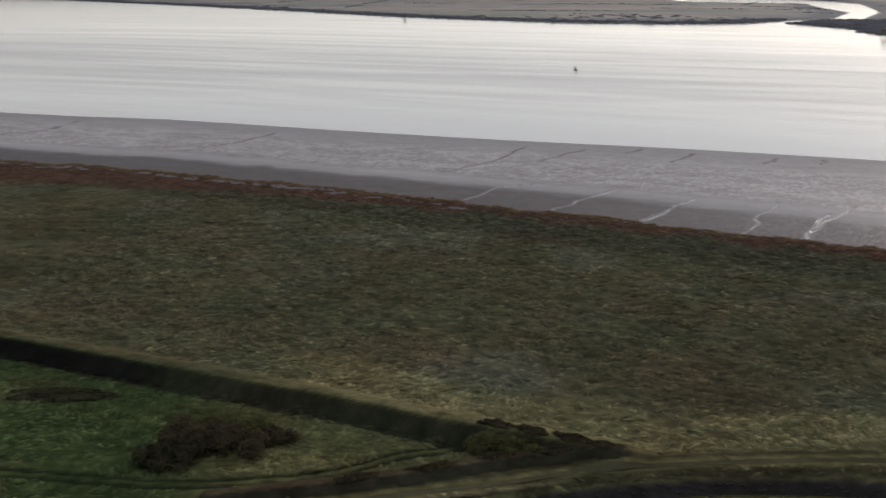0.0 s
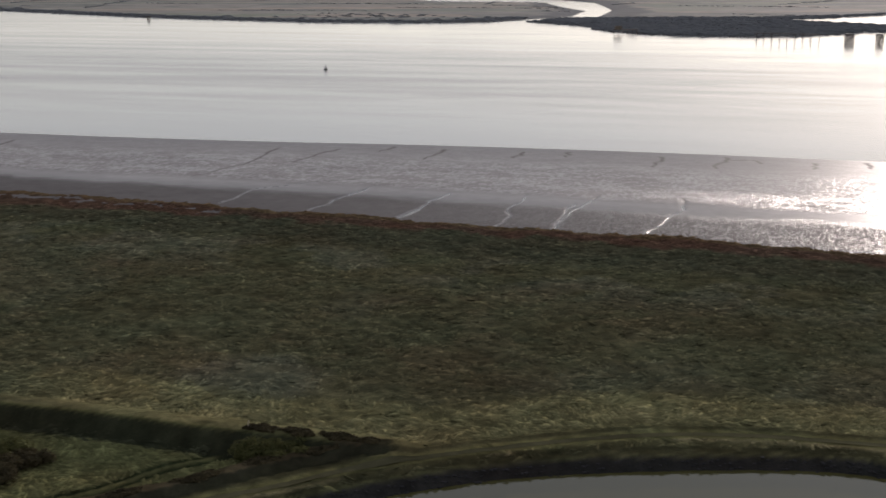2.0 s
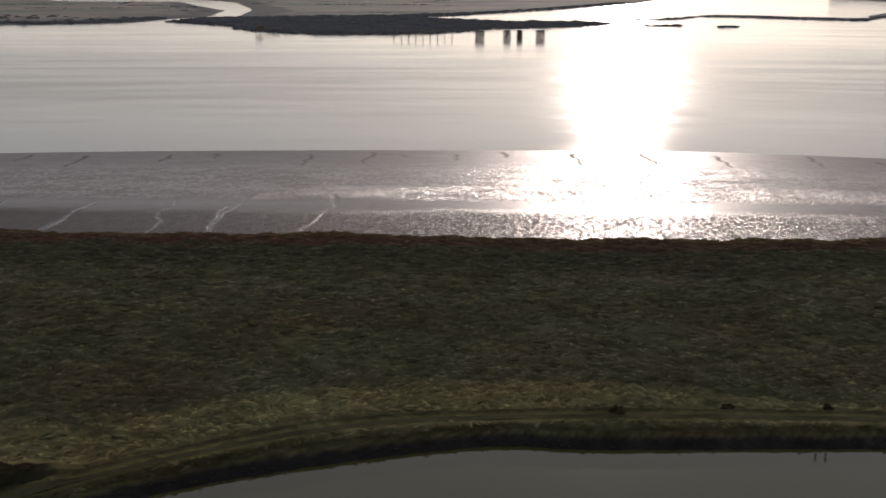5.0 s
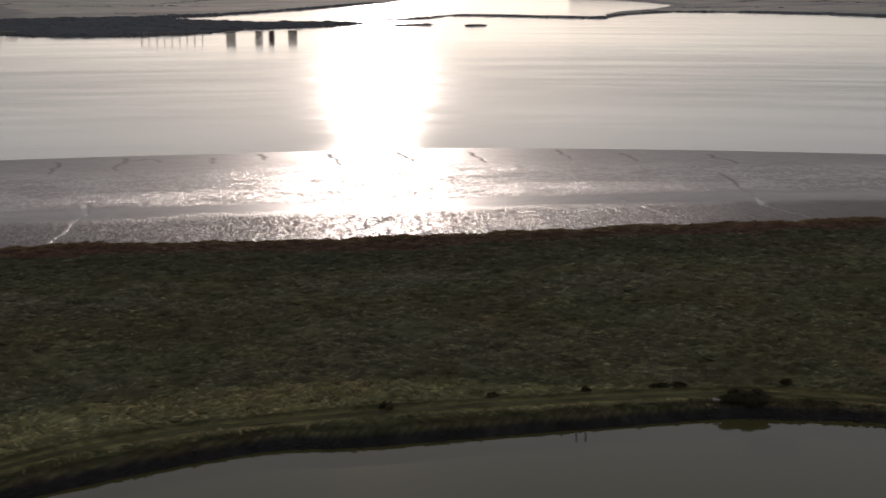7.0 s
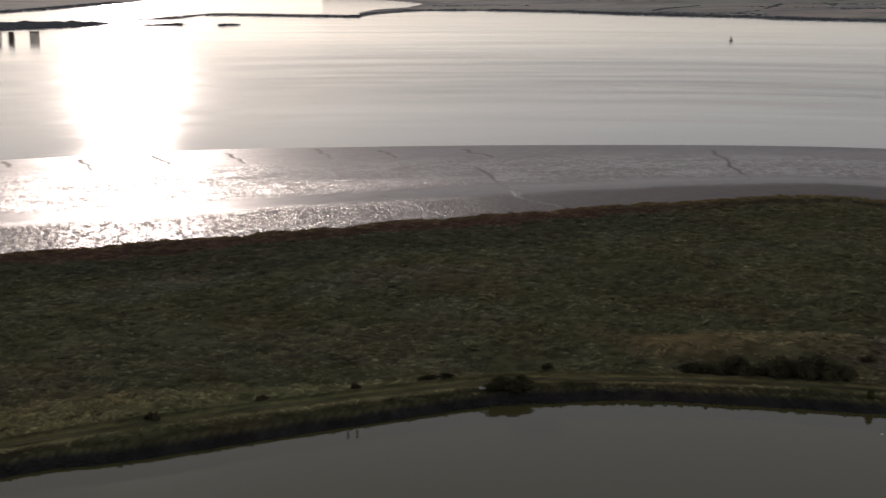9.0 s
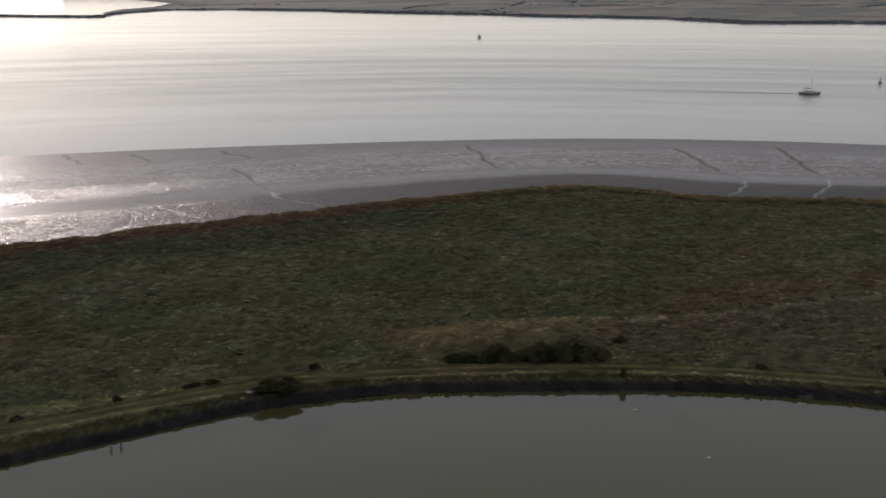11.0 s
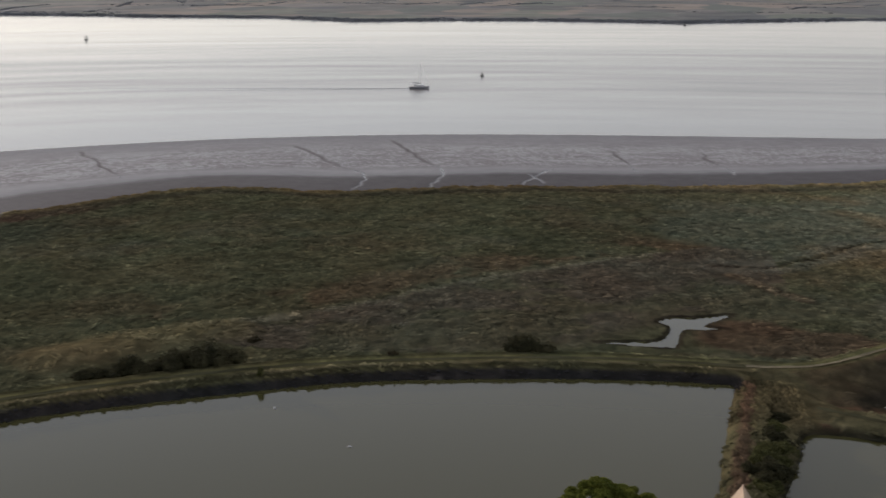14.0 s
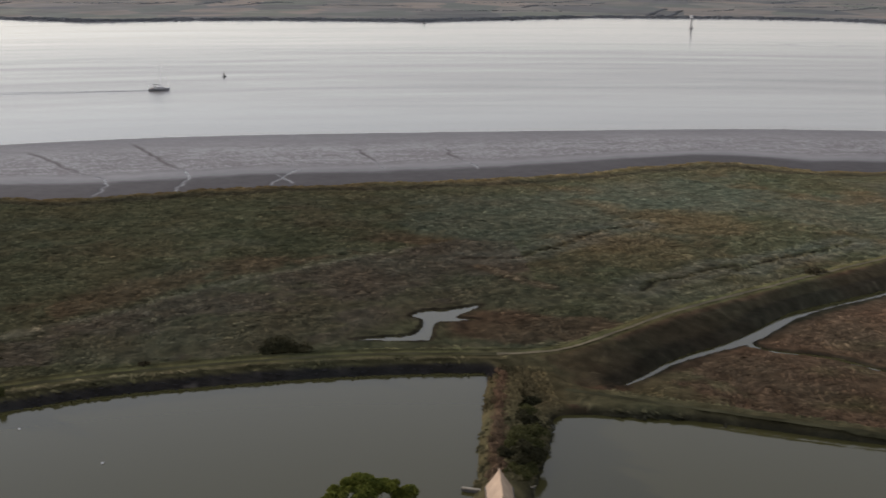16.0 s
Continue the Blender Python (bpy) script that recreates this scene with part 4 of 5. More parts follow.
for k, (x, y, rx, ry, h) in enumerate([(147.5, 70.5, 3.8, 2.4, 1.4), (149.8, 66.2, 4.2, 3.0, 2.3), (152.6, 60.8, 4.8, 3.8, 3.8), (154.8, 56.2, 4.4, 3.6, 3.5)]):
    bush("thicket_bush", x, y, rx, ry, h, SCRUB, "dark dense bush of a thicket beside the path", -60, 1500, group="thicket beside the path", seed=60 + k)
bush("rounded_bush", 166.5, 13.0, 4.3, 2.4, 2.6, SCRUB, "dark smooth rounded bush on the edge of the marsh", -85, 1600, 0.15, seed=70)
for k, (x, y, rx, ry, h) in enumerate([(145.5, -20.4, 3.0, 2.0, 1.2), (141.2, -19.6, 3.2, 2.6, 2.0), (137.4, -19.0, 3.0, 2.8, 2.4), (133.4, -18.2, 3.4, 2.9, 2.5),
                                       (129.4, -17.6, 3.0, 2.7, 2.3), (125.6, -16.7, 3.0, 2.5, 2.3), (122.0, -16.2, 2.2, 2.0, 1.5)]):
    bush("causeway_bush", x, y, rx, ry, h, (SCRUB, GREENS, SCRUB, GREENS, GREENS, SCRUB, GREENS)[k], "dense green and rusty bush on the causeway", 17 * k, 1300, group="bushes on the causeway", seed=80 + k)

# ---------------------------------------------------------------- the tree on the near shore
def tree(x, y, base, height, spread, seed):
    rng = np.random.RandomState(seed)
    ob = thing("tree", x, y, base, 0, "broad leafy tree with yellow-green autumn leaves", "tree")
    part("trunk", rod((0, 0, -0.3), (0.15, -0.1, height * 0.45), 0.32, 0.2, 12), BARK, ob)
    lumps = []
    for k in range(46):
        a, q = k * 2.4, spread * ((k + 0.5) / 46) ** 0.5
        tip = Vector((q * math.cos(a), q * math.sin(a), height * (0.97 - 0.30 * (q / spread) ** 2 + 0.10 * (rng.rand() - 0.5))))
        part("limb", rod((0.1, 0, height * (0.3 + 0.003 * k)), tip * 0.9, 0.10, 0.02, 6), BARK, ob)
        r = spread * (0.06 + 0.12 * rng.rand())
        lumps.append((tip.x, tip.y, tip.z - r * 0.6, r, r, r * 0.7))
    v, f = leaf_cloud(rng, lumps, 26000, 0.11)
    crown = new("crown", mesh_of("crown", v.tolist(), f.tolist(), LEAVES))
    crown.parent = ob
    part("inner_crown", core_blob(lumps, 0.4), LEAVES, ob)
    return ob


tree(97.8, 0.2, 1.0, 11.6, 5.0, 5)


# ---------------------------------------------------------------- grass and reeds
def tussocks(name, label, count, test, height, radius, seed, spread, gain=1.0, stretch=(1.5, 4.0), on_field=False):
    """Low matted tufts of grass over a stretch of the plan, where the test lets them grow; tops coloured as bleached
    and lit.
    """
    rng = np.random.RandomState(seed)
    x, y = rng.uniform(spread[0], spread[1], count * 5), rng.uniform(spread[2], spread[3], count * 5)
    z, col, kind, inland = ground_at(x, y)
    thick = rough(x, y, 7, 3, 4) + 0.35 * rng.rand(count * 5) > 0.58
    ok = np.flatnonzero((kind == 0) & (inland == on_field) & thick & test(x, y, z, col))[:count]
    x, y, z, n = x[ok], y[ok], z[ok], len(ok)
    col = col[ok] * gain * rng.uniform(0.88, 1.12, (n, 1))
    grow = rng.uniform(0.5, 1.4, (n, 1))
    long = rng.uniform(stretch[0], stretch[1], (n, 1))
    turn = 6.28 * rough(x, y, 9, 2, 3)[:, None] + rng.uniform(-0.7, 0.7, (n, 1))
    k = np.arange(6) * math.pi / 3
    r = radius * grow * rng.uniform(0.7, 1.3, (n, 6))
    u, w = r * np.cos(k) * long, r * np.sin(k)
    ring = np.stack([x[:, None] + u * np.cos(turn) - w * np.sin(turn), y[:, None] + u * np.sin(turn) + w * np.cos(turn),
                     z[:, None] - 0.08 + 0.06 * rng.uniform(-1, 1, (n, 6))], -1)
    top = np.stack([x + rng.normal(size=n) * 0.18, y + rng.normal(size=n) * 0.18, z + height * grow[:, 0]], -1)[:, None]
    v = np.concatenate([ring, top], 1)                       # 7 corners a tuft
    f = (np.array([(a, (a + 1) % 6, 6) for a in range(6)])[None] + (np.arange(n) * 7)[:, None, None]).reshape(-1, 3)
    me = bpy.data.meshes.new(name)
    me.vertices.add(n * 7)
    me.vertices.foreach_set("co", v.ravel())
    me.loops.add(f.size)
    me.loops.foreach_set("vertex_index", f.ravel().astype(np.int32))
    me.polygons.add(len(f))
    me.polygons.foreach_set("loop_start", np.arange(0, f.size, 3, dtype=np.int32))
    me.polygons.foreach_set("loop_total", np.full(len(f), 3, dtype=np.int32))
    me.update(calc_edges=True)
    me.polygons.foreach_set("use_smooth", np.ones(len(f), bool))
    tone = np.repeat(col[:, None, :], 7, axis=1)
    # top corner's colour raised, for bleached blades and for light on the crest
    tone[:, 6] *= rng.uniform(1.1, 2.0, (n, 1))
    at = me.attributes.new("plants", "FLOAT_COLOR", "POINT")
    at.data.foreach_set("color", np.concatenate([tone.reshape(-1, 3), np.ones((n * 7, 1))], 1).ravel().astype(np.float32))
    me.materials.append(VEG)
    return tagged(new(name, me), label, "grass", kind="stuff")


off_path = lambda x, y: near_line(x, y, path_line)[0]
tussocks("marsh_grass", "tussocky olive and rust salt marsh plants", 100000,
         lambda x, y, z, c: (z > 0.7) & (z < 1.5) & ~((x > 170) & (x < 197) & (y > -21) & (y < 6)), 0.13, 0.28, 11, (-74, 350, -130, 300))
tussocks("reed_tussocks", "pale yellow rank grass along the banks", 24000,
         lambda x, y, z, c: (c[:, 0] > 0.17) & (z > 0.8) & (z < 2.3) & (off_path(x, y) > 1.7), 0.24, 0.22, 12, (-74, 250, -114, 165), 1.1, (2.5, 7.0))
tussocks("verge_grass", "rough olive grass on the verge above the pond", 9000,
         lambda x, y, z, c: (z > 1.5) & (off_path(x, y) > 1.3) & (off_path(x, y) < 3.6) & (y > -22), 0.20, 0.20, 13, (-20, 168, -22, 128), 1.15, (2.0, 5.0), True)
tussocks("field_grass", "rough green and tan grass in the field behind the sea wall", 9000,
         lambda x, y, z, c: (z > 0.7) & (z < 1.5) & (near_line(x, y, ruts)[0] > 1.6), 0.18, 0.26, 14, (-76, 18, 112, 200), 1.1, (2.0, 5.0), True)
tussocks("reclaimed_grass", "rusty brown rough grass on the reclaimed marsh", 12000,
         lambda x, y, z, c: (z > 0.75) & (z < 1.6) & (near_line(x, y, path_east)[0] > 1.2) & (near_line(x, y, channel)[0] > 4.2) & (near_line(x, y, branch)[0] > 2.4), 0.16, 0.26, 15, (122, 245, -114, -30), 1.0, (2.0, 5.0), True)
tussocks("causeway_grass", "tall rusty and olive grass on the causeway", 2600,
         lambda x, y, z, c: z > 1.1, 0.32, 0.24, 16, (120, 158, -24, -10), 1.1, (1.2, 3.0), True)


# ---------------------------------------------------------------- far woods, hedges
def far_blobs(name, places, label, sizes, seed):
    """Tree and bush crowns far off, as one mesh of uneven lumps."""
    rng = np.random.RandomState(seed)
    bm = bmesh.new()
    bmesh.ops.create_icosphere(bm, subdivisions=1, radius=1.0)
    bm.verts.ensure_lookup_table()
    v0 = np.array([v.co for v in bm.verts])
    f0 = np.array([[v.index for v in f.verts] for f in bm.faces])
    bm.free()
    n = len(places)
    scale = rng.uniform(sizes[0], sizes[1], (n, 1, 1)) * np.stack([rng.uniform(1.2, 2.6, n), rng.uniform(1.2, 2.6, n), rng.uniform(0.35, 0.6, n)], -1)[:, None, :]
    jag = 1 + rng.uniform(-0.28, 0.28, (n, len(v0), 1))
    v = v0[None] * jag * scale + np.array(places)[:, None, :]
    v[..., 2] += scale[..., 2] * 0.45
    f = f0[None] + (np.arange(n) * len(v0))[:, None, None]
    me = bpy.data.meshes.new(name)
    v, f = v.reshape(-1, 3), f.reshape(-1, 3)
    me.vertices.add(len(v))
    me.vertices.foreach_set("co", v.ravel())
    me.loops.add(f.size)
    me.loops.foreach_set("vertex_index", f.ravel().astype(np.int32))
    me.polygons.add(len(f))
    me.polygons.foreach_set("loop_start", np.arange(0, f.size, 3, dtype=np.int32))
    me.polygons.foreach_set("loop_total", np.full(len(f), 3, dtype=np.int32))
    me.update(calc_edges=True)
    me.polygons.foreach_set("use_smooth", np.ones(len(f), bool))
    me.materials.append(HAZED_WOODS)
    return tagged(new(name, me), label, "woods", kind="stuff")


def belt(ring, start, stop, spacing, depth, seed):
    """Places along a stretch of a far shoreline, strewn inland up to that depth."""
    rng = np.random.RandomState(seed)
    line = np.array(ring[start:stop], float)
    out = []
    for a, b in zip(line, line[1:]):
        n = max(1, int(np.linalg.norm(b - a) / spacing))
        d = (b - a) / np.linalg.norm(b - a)
        left = np.array([-d[1], d[0]])
        for k in range(n):
            p = a + (b - a) * (k + rng.rand()) / n + left * (6 + depth * rng.rand())
            out.append(p)
    out = np.array(out)
    h = far_height(out[:, 0], out[:, 1])
    return [(x, y, z - 0.5) for (x, y), z in zip(out, h) if z > 0.2]


def strewn(ring, span, count, seed):
    """Places strewn over the inside of a far piece of land."""
    rng = np.random.RandomState(seed)
    p = np.stack([rng.uniform(span[0], span[1], count), rng.uniform(span[2], span[3], count)], 1)
    p = p[within(p[:, 0], p[:, 1], ring)]
    return [(x, y, z - 0.5) for (x, y), z in zip(p, far_height(p[:, 0], p[:, 1])) if z > 0.4]


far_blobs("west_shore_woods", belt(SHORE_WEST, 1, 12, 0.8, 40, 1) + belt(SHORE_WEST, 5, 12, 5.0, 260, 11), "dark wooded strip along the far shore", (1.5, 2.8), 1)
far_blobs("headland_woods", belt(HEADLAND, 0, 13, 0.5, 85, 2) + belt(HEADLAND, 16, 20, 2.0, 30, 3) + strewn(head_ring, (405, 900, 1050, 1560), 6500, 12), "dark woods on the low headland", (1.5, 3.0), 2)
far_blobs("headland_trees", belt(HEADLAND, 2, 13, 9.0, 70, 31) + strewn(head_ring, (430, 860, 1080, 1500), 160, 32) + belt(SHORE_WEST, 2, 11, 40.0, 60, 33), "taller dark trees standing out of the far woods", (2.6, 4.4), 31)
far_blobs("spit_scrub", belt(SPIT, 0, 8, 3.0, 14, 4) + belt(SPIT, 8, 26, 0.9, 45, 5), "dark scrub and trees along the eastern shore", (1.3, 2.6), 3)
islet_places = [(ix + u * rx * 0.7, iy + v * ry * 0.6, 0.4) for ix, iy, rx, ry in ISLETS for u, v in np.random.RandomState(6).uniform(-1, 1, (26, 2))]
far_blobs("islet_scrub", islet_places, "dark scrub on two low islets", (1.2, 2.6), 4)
rng = np.random.RandomState(9)
hedges = []
for k in range(150):
    dist, a = rng.uniform(1650, 3900), radians(rng.uniform(-22, 116))
    x, y, turn, length = dist * math.sin(a), dist * math.cos(a), a + rng.choice([0.25, 1.75]) + rng.normal() * 0.15, rng.uniform(80, 420)
    for s in np.arange(0, length, 7.0):
        if rng.rand() < 0.86:
            hedges.append((x + s * math.sin(turn) + rng.normal() * 1.5, y + s * math.cos(turn) + rng.normal() * 1.5))
hedges = np.array(hedges)
hh = far_height(hedges[:, 0], hedges[:, 1])
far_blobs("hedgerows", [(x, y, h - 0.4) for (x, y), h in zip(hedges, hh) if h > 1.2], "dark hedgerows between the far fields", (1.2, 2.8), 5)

# ---------------------------------------------------------------- things on the water
STEEL = plain("rusty_steel", (0.09, 0.075, 0.065), 0.7, 0.2, grain=3)
DARKPAINT = plain("dark_paint", (0.035, 0.04, 0.045), 0.5, grain=4)
CONCRETE = plain("pale_concrete", (0.40, 0.35, 0.27), 0.85, grain=1.5, relief=0.03)
OLDCONCRETE = plain("dark_concrete", (0.15, 0.14, 0.135), 0.85, grain=1.0, relief=0.05)
GREYSTONE = plain("grey_stone", (0.40, 0.39, 0.38), 0.85, grain=0.8, relief=0.03)
WHITE = plain("white_paint", (0.75, 0.75, 0.74), 0.4, spread=0.06, grain=3)
NAVY = plain("grey_hull_paint", (0.26, 0.27, 0.30), 0.4, spread=0.15, grain=3)
TEAK = plain("teak", (0.22, 0.14, 0.08), 0.6, grain=14)
CANVAS = plain("grey_canvas", (0.10, 0.11, 0.13), 0.9, grain=6)
ALLOY = plain("mast_alloy", (0.55, 0.56, 0.57), 0.35, 0.8, spread=0.08)
TIMBER = plain("weathered_timber", (0.13, 0.105, 0.08), 0.85, grain=5)


def buoy(x, y, scale, mat, label):
    ob = thing("navigation_buoy", x, y, 0, 20, label, "buoy", "buoys in the channel")
    part("float", lathe([(0.9 * scale, -0.5), (1.45 * scale, -0.2), (1.5 * scale, 0.55 * scale), (1.2 * scale, 0.8 * scale), (0.5 * scale, 0.85 * scale)]), mat, ob)
    for k in range(4):
        a = k * math.pi / 2 + 0.4
        part("strut", rod((0.85 * scale * math.cos(a), 0.85 * scale * math.sin(a), 0.8 * scale), (0.28 * scale * math.cos(a), 0.28 * scale * math.sin(a), 2.9 * scale), 0.09 * scale, 0.07 * scale, 6), mat, ob)
    part("daymark", lathe([(0.72 * scale, 1.3 * scale), (0.66 * scale, 2.0 * scale), (0.42 * scale, 2.5 * scale)], 12), mat, ob)
    part("lantern", lathe([(0.3 * scale, 2.9 * scale), (0.3 * scale, 3.05 * scale), (0.17 * scale, 3.1 * scale), (0.17 * scale, 3.45 * scale), (0.05 * scale, 3.6 * scale)], 10), mat, ob)
    part("topmark", rod((0, 0, 3.6 * scale), (0, 0, 4.3 * scale), 0.22 * scale, 0.02, 8), mat, ob)
    return ob


buoy(80, 731, 0.8, DARKPAINT, "dark steel navigation buoy floating in the channel")
buoy(1007, 469, 1.1, DARKPAINT, "dark tall navigation buoy far out in the channel")
buoy(680, 80.5, 0.74, DARKPAINT, "dark steel navigation buoy near the yacht")
buoy(1462, -67, 1.15, DARKPAINT, "dark squat buoy close to the far shore")


def yacht(x, y, turn):
    """A sailing yacht under engine, sails furled. Its bow looks along its own +x."""
    ob = thing("sailing_yacht", x, y, 0, turn, "grey-hulled sailing yacht with a white cabin under way", "yacht")
    bm = bmesh.new()
    rows = []
    n = 15
    for k in range(n):
        s = k / (n - 1)
        px = -5.0 + 10.4 * s
        half = 1.65 * (1 - max(0, (s - 0.45) / 0.55) ** 2.2) * (0.82 + 0.18 * min(1, s / 0.3))
        sheer = 0.95 + 0.45 * (s - 0.35) ** 2 + 0.12 * s
        row = []
        for u, w in ((-1, 1.0), (-0.93, 0.45), (-0.7, 0.0), (0, -0.55), (0.7, 0.0), (0.93, 0.45), (1, 1.0)):
            row.append(bm.verts.new((px - (0.55 * (1 - w) if s > 0.8 else 0), half * u + 1e-3 * u, sheer * w if w > 0 else w)))
        rows.append(row)
    for a, b in zip(rows, rows[1:]):
        for p, q, r, t in zip(a, a[1:], b[1:], b):
            bm.faces.new((p, q, r, t))
    bm.faces.new(rows[0][::-1])
    bm.faces.new(rows[-1])
    hull = part("hull", bm, NAVY, ob, "grey painted hull")
    bm = bmesh.new()
    deck = []
    for k in range(n):
        s = k / (n - 1)
        half = 1.62 * (1 - max(0, (s - 0.45) / 0.55) ** 2.2) * (0.82 + 0.18 * min(1, s / 0.3))
        zz = 0.95 + 0.45 * (s - 0.35) ** 2 + 0.12 * s - 0.04
        deck.append((bm.verts.new((-5.0 + 10.4 * s, -half, zz)), bm.verts.new((-5.0 + 10.4 * s, half, zz))))
    for (a, b), (c, d) in zip(deck, deck[1:]):
        bm.faces.new((a, c, d, b))
    part("deck", bm, TEAK, ob)
    cabin = part("cabin", box(5.4, 2.1, 0.95, 0.2, 0, 1.45, 0.14, 0.82), WHITE, ob, "white cabin top")
    for k in range(3):
        for side in (-1, 1):
            part("window", box(1.0, 0.03, 0.3, -1.0 + 1.3 * k, side * 0.98, 1.5, 0.01), DARKPAINT, cabin)
    part("spray_hood", box(1.3, 1.9, 0.75, -1.9, 0, 1.75, 0.2, 0.7), CANVAS, ob, "dark canvas spray hood")
    part("bimini", box(2.2, 1.9, 0.1, -3.6, 0, 2.55, 0.04), WHITE, ob, "pale canvas cockpit awning")
    for px in (-2.7, -4.5):
        for side in (-1, 1):
            part("awning_post", rod((px, side * 0.9, 1.0), (px, side * 0.9, 2.5), 0.025), ALLOY, ob)
    part("mast", rod((0.9, 0, 1.2), (0.9, 0, 13.2), 0.06, 0.04), ALLOY, ob)
    part("boom", rod((0.8, 0, 2.5), (-3.4, 0, 2.9), 0.07), ALLOY, ob)
    part("furled_mainsail", rod((0.6, 0, 2.72), (-3.2, 0, 3.08), 0.17, 0.1), CANVAS, ob, "mainsail furled under a dark cover")
    part("furled_jib", rod((5.1, 0, 1.4), (1.05, 0, 12.4), 0.05, 0.03), WHITE, ob)
    for a, b in (((-4.9, 0, 1.1), (0.9, 0, 13.1)), ((0.7, -1.6, 1.1), (0.9, 0, 11)), ((0.7, 1.6, 1.1), (0.9, 0, 11))):
        part("stay", rod(a, b, 0.018, sides=5), ALLOY, ob)
    part("rudder", box(0.5, 0.1, 1.0, -4.9, 0, -0.2, 0.03), NAVY, ob)
    return ob


yacht(597.5, 102.6, -77)


def dolphin(x, y, w, legs, label):
    """A mooring platform on piles."""
    ob = thing("mooring_dolphin", x, y, 0, -32, label, "jetty", "mooring dolphins off the headland")
    part("deck", box(w, w * 0.8, 1.4, 0, 0, 7.0, 0.1), OLDCONCRETE, ob)
    for i in range(legs + 1):
        for j in range(3):
            px, py = (-0.42 + 0.84 * (i + 0.25 * (j == 1)) / legs) * w, (-0.3 + 0.3 * j) * w
            part("pile", rod((px, py, -3), (px, py, 6.4), 0.48, 0.48, 8), OLDCONCRETE, ob)
    for j in (-0.3, 0.3):
        part("brace", rod((-0.42 * w, j * w, 1.0), (0.42 * w, j * w, 5.8), 0.2, sides=6), STEEL, ob)
    for px in (-0.4, 0.0, 0.4):
        part("fender", box(0.6, 0.4, 6.2, px * w, -0.42 * w, 3.6, 0.08), TIMBER, ob)
    return ob


for x, y, w, legs in ((556, 953, 8.0, 4), (580, 945, 6.4, 3), (591, 941, 4.6, 3), (609, 934, 8.0, 4)):
    dolphin(x, y, w, legs, "dark concrete mooring dolphin standing on piles")


def trestle():
    ob = thing("old_jetty", 515, 985, 0, -37, "low ruined timber jetty on thin piles", "jetty")
    part("walkway", box(58, 1.6, 0.35, 0, 0, 6.6, 0.05), TIMBER, ob)
    for k in range(9):
        for side in (-0.6, 0.6):
            part("pile", rod((-27 + 6.7 * k, side, -3), (-27 + 6.7 * k, side, 6.4), 0.28, sides=6), TIMBER, ob)
    return ob


trestle()


def landing(x, y):
    ob = thing("landing_stage", x, y, 0, -20, "small dark landing stage at the wooded headland", "jetty")
    part("shed", box(7, 4, 3.2, -7, 0, 6.0, 0.1), TIMBER, ob)
    part("platform", box(24, 4.5, 0.6, 0, 0, 4.2, 0.05), TIMBER, ob)
    for k in range(6):
        for side in (-1.8, 1.8):
            part("pile", rod((-11 + 4.4 * k, side, -3), (-11 + 4.4 * k, side, 4.0), 0.35, sides=6), TIMBER, ob)
    return ob


landing(424, 1146)


def beacon(x, y, h, label, head=3.2):
    ob = thing("beacon_tower", x, y, 0, 15, label, "tower")
    part("pile_base", lathe([(2.0, -3), (2.0, 1.2), (1.5, 1.6)], 12), GREYSTONE, ob)
    part("column", rod((0, 0, 1.5), (0, 0, h - head), 1.0, 0.8, 12), GREYSTONE, ob)
    part("gallery", lathe([(1.6, h - head - 0.2), (1.7, h - head + 0.2)], 12), GREYSTONE, ob)
    part("lamp_house", lathe([(1.5, h - head + 0.2), (1.5, h - 0.6), (0.9, h - 0.1), (0.1, h)], 12), WHITE, ob, "white lamp house")
    return ob


beacon(1330, -357, 14.5, "slender grey beacon tower with a white head")
ob = thing("mooring_pile", -50, 1600, 0, 0, "short dark timber pile group off the far shore", "pile")
for dx in (-2.2, 0, 2.2):
    part("pile", rod((dx, 0, -3), (dx * 0.5, 0, 5.5), 0.55, 0.45, 7), TIMBER, ob)

# ---------------------------------------------------------------- footbridge, slab, posts
ROOF = plain("pale_roof_tiles", (0.46, 0.34, 0.23), 0.85, spread=0.3, grain=2.2, relief=0.06)
BRICK = plain("weathered_brick", (0.20, 0.15, 0.12), 0.9, spread=0.35, grain=3.0, relief=0.04)


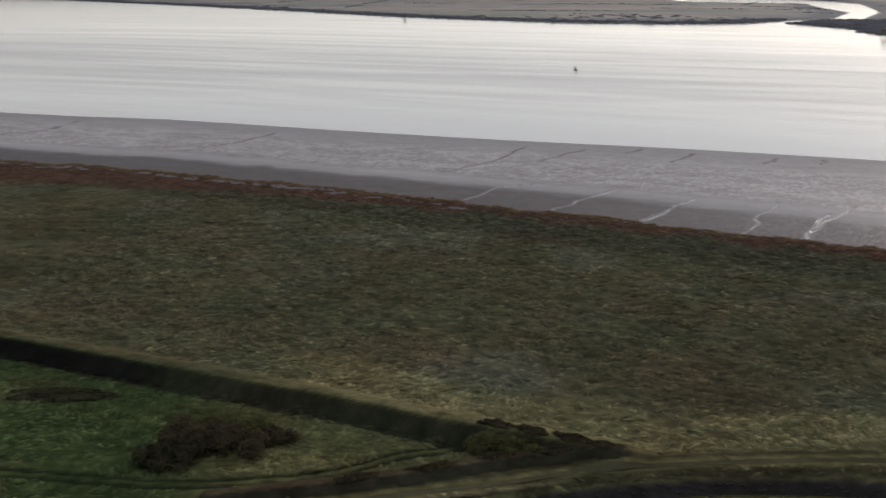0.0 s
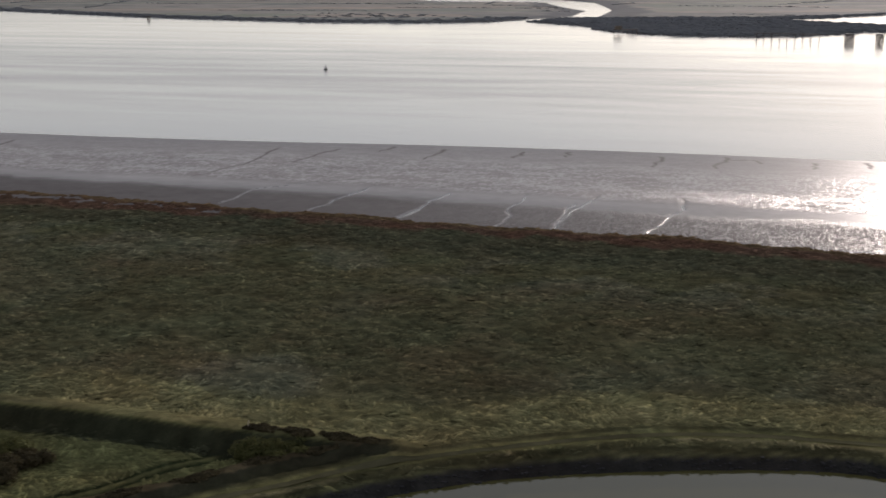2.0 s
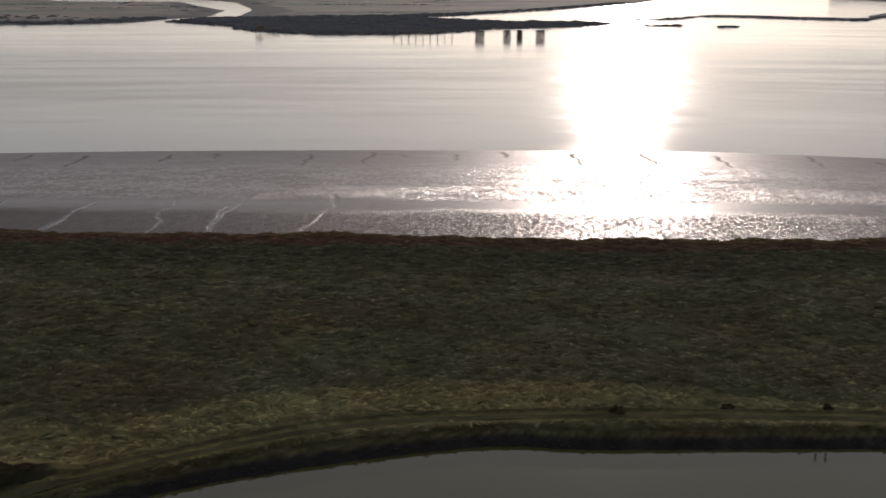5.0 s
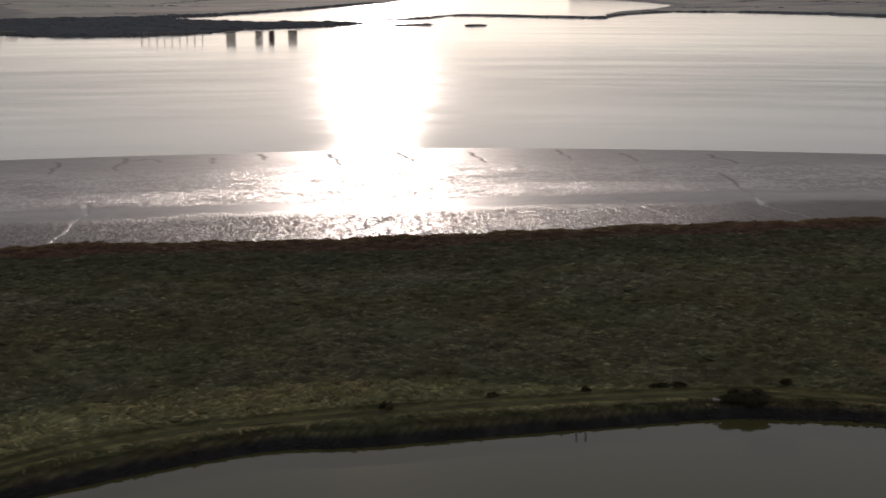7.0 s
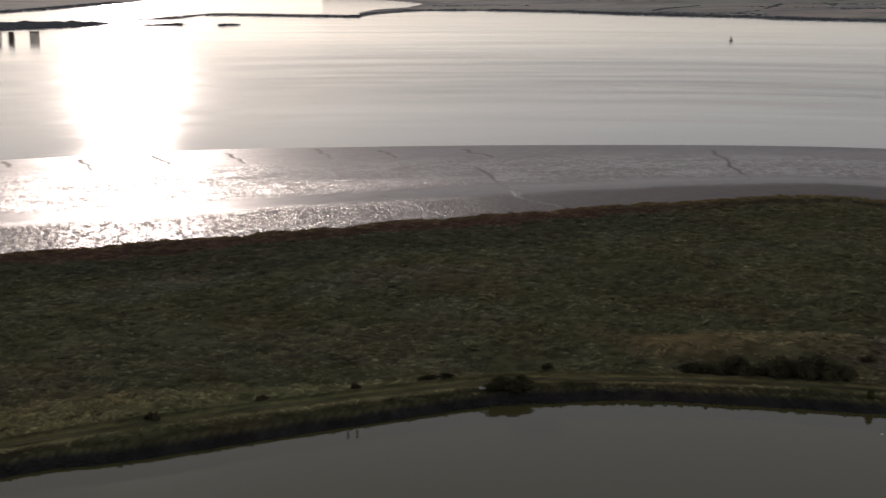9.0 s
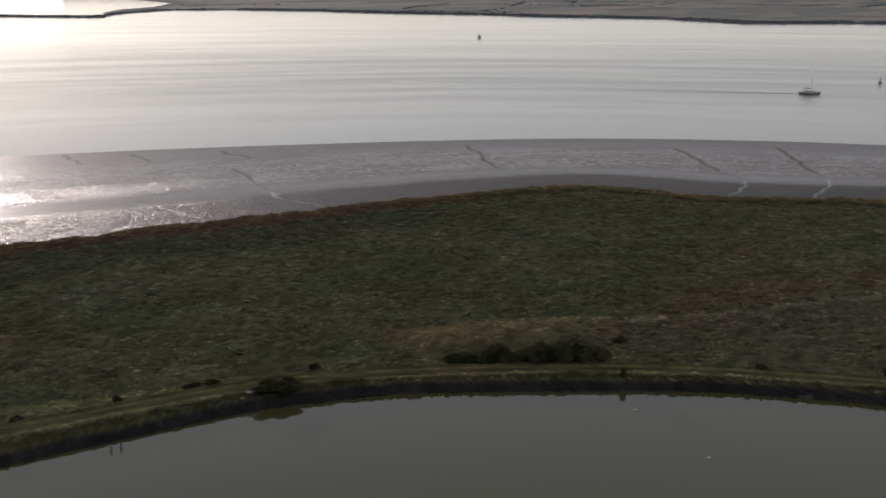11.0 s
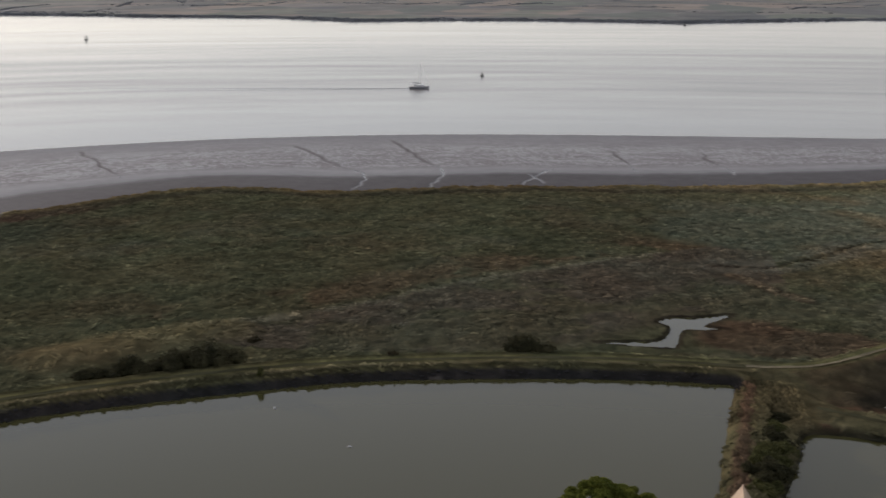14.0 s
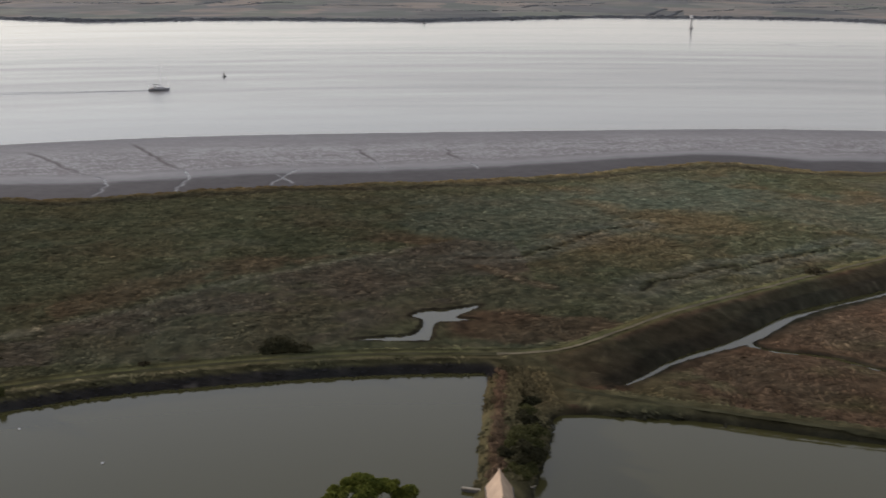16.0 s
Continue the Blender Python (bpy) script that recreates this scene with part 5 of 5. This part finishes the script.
def sluice_hut():
    """A narrow hut at the head of the causeway, with a hipped roof."""
    ob = thing("sluice_hut", 113.4, -13.1, 0.9, 177.0, "narrow brick sluice hut with a pale hipped tile roof", "hut")
    part("walls", box(7.0, 2.3, 1.9, 0, 0, 0.75, 0.03), BRICK, ob)
    bm = bmesh.new()
    e = [bm.verts.new(p) for p in ((-3.8, -1.4, 1.65), (3.8, -1.4, 1.65), (3.8, 1.4, 1.65), (-3.8, 1.4, 1.65), (-3.5, 0, 3.75), (3.5, 0, 3.75))]
    under = [bm.verts.new(v.co - Vector((0, 0, 0.12))) for v in e[:4]]
    for f in ((0, 1, 5, 4), (1, 2, 5), (2, 3, 4, 5), (3, 0, 4)):
        bm.faces.new([e[k] for k in f])
    for k in range(4):
        bm.faces.new((under[k], under[(k + 1) % 4], e[(k + 1) % 4], e[k]))
    bm.faces.new(under[::-1])
    roof = part("roof", bm, ROOF, ob, "pale hipped tile roof")
    part("ridge_tiles", rod((-3.5, 0, 3.76), (3.5, 0, 3.76), 0.10, sides=8), ROOF, roof)
    for side in (-1, 1):
        part("gutter", rod((-3.8, side * 1.45, 1.58), (3.8, side * 1.45, 1.58), 0.07, sides=6), DARKPAINT, roof)
    door = part("door", box(0.9, 0.08, 1.6, 0.5, -1.16, 0.75, 0.02), TIMBER, ob, "weathered timber door")
    part("door_handle", box(0.05, 0.06, 0.14, 0.82, -1.22, 0.75, 0.01), STEEL, door)
    return ob


sluice_hut()
for side in (-1, 1):
    wing = thing("wing_wall", 119.6, -13.6 + side * 2.9, 0, 5 + side * 65, "low concrete wing wall at the head of the causeway", "wall", "wing walls of the footbridge")
    part("wall_stem", box(2.3, 0.35, 1.1, 0, 0, 0.65, 0.04), OLDCONCRETE, wing)
    part("coping", box(2.4, 0.5, 0.12, 0, 0, 1.26, 0.03), CONCRETE, wing)
slab = thing("concrete_slab", 121.0, 88.3, 2.25, -35, "weathered grey broken concrete slab lying on the bank", "slab")
part("slab_top", box(1.8, 0.9, 0.22, 0, 0, 0.0, 0.05), OLDCONCRETE, slab)
part("slab_piece", box(0.8, 0.6, 0.2, 1.3, 0.4, -0.03, 0.05), OLDCONCRETE, slab)
for k, (x, y) in enumerate([(100, 93.5), (101.0, 92.9)]):
    post = thing("mooring_post", x, y, 0, 0, "short weathered post standing in the pond", "post", "posts in the pond")
    part("post_shaft", rod((0, 0, -0.5), (0.08, 0.05, 1.5), 0.13, 0.1, 8), TIMBER, post)
for x, y in ((129.5, 30.6), (140.7, 43.0)):
    pond_float = thing("pond_float", x, y, POND_LEVEL, 0, "small white float lying on the still pond", "float", "floats on the pond")
    part("float_body", lathe([(0.05, -0.1), (0.14, -0.03), (0.16, 0.05), (0.12, 0.12), (0.05, 0.16)], 14), WHITE, pond_float)
    part("float_ring", lathe([(0.03, 0.15), (0.045, 0.18), (0.03, 0.21)], 8), STEEL, pond_float)
bush("bank_sapling", 149.4, 47.6, 0.55, 0.55, 1.4, GREENS, "small dark sapling growing from the pond bank", 0, 260, 0.13, seed=55)
stake = thing("marker_stake", 4.6, 135.0, 2.4, 0, "pale leaning stake at the end of the sea wall", "post")
part("stake_shaft", rod((0, 0, -0.5), (0.25, 0.1, 1.5), 0.09, 0.07, 8), CONCRETE, stake)


def wake(x, y, turn):
    """The yacht's wake: two low swells that spread astern."""
    ob = thing("wake", x, y, 0, turn, "faint spreading wake astern of the yacht", "water")
    tagged(ob, kind="structure")
    for side in (-1, 1):
        bm = bmesh.new()
        rows = []
        for k in range(24):
            px, off, h = -5 - 9 * k, side * (0.6 + 0.5 * k), 0.16 * (1 - k / 26)
            rows.append([bm.verts.new((px, off + d, z)) for d, z in ((-1.1, 0.004), (0, h), (1.1, 0.004))])
        for a, b in zip(rows, rows[1:]):
            bm.faces.new((a[0], a[1], b[1], b[0]))
            bm.faces.new((a[1], a[2], b[2], b[1]))
        part("swell", bm, WATER, ob)


wake(597.5, 102.6, -77)


def bank_stones():
    """Rough dark stones that face the pond's bank, as one mesh."""
    rng = np.random.RandomState(21)
    line = smooth(POND_CREST[:15], 40)
    d = np.gradient(line, axis=0)
    d /= np.linalg.norm(d, axis=1)[:, None] + 1e-9
    inward = np.stack([d[:, 1], -d[:, 0]], 1)
    n = 1800
    k = rng.randint(0, len(line), n)
    p = line[k] + inward[k] * rng.uniform(0.9, 3.2, (n, 1)) + d[k] * rng.uniform(-0.6, 0.6, (n, 1))
    z = ground_at(p[:, 0], p[:, 1])[0]
    bm = bmesh.new()
    bmesh.ops.create_icosphere(bm, subdivisions=1, radius=1.0)
    bm.verts.ensure_lookup_table()
    v0, f0 = np.array([v.co for v in bm.verts]), np.array([[v.index for v in f.verts] for f in bm.faces])
    bm.free()
    size = rng.uniform(0.08, 0.24, (n, 1, 1)) * np.stack([rng.uniform(0.8, 1.5, n), rng.uniform(0.8, 1.5, n), rng.uniform(0.4, 0.8, n)], -1)[:, None]
    v = v0[None] * (1 + rng.uniform(-0.25, 0.25, (n, len(v0), 1))) * size + np.concatenate([p, z[:, None]], 1)[:, None]
    f = f0[None] + (np.arange(n) * len(v0))[:, None, None]
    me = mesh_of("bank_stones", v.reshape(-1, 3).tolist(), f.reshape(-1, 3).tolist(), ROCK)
    tagged(new("bank_stones", me), "dark rough stones facing the pond bank", "stones", kind="stuff")


def rock_material():
    m, t, b = material("wet_rock")
    geo = t.nodes.new("ShaderNodeNewGeometry")
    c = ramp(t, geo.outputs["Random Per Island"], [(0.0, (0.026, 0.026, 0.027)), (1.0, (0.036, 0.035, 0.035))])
    fine = noise_tex(t, coords(t), 6.0, 4)
    t.links.new(mix(t, 1.0, c, ramp(t, fine, [(0.3, (0.7, 0.7, 0.7)), (0.7, (1.2, 1.2, 1.2))]), "MULTIPLY"), b.inputs["Base Color"])
    b.inputs["Roughness"].default_value = 0.9
    b.inputs["Specular IOR Level"].default_value = 0.05
    bump(t, b, fine, 0.6, 0.05)
    return m


ROCK = rock_material()
bank_stones()
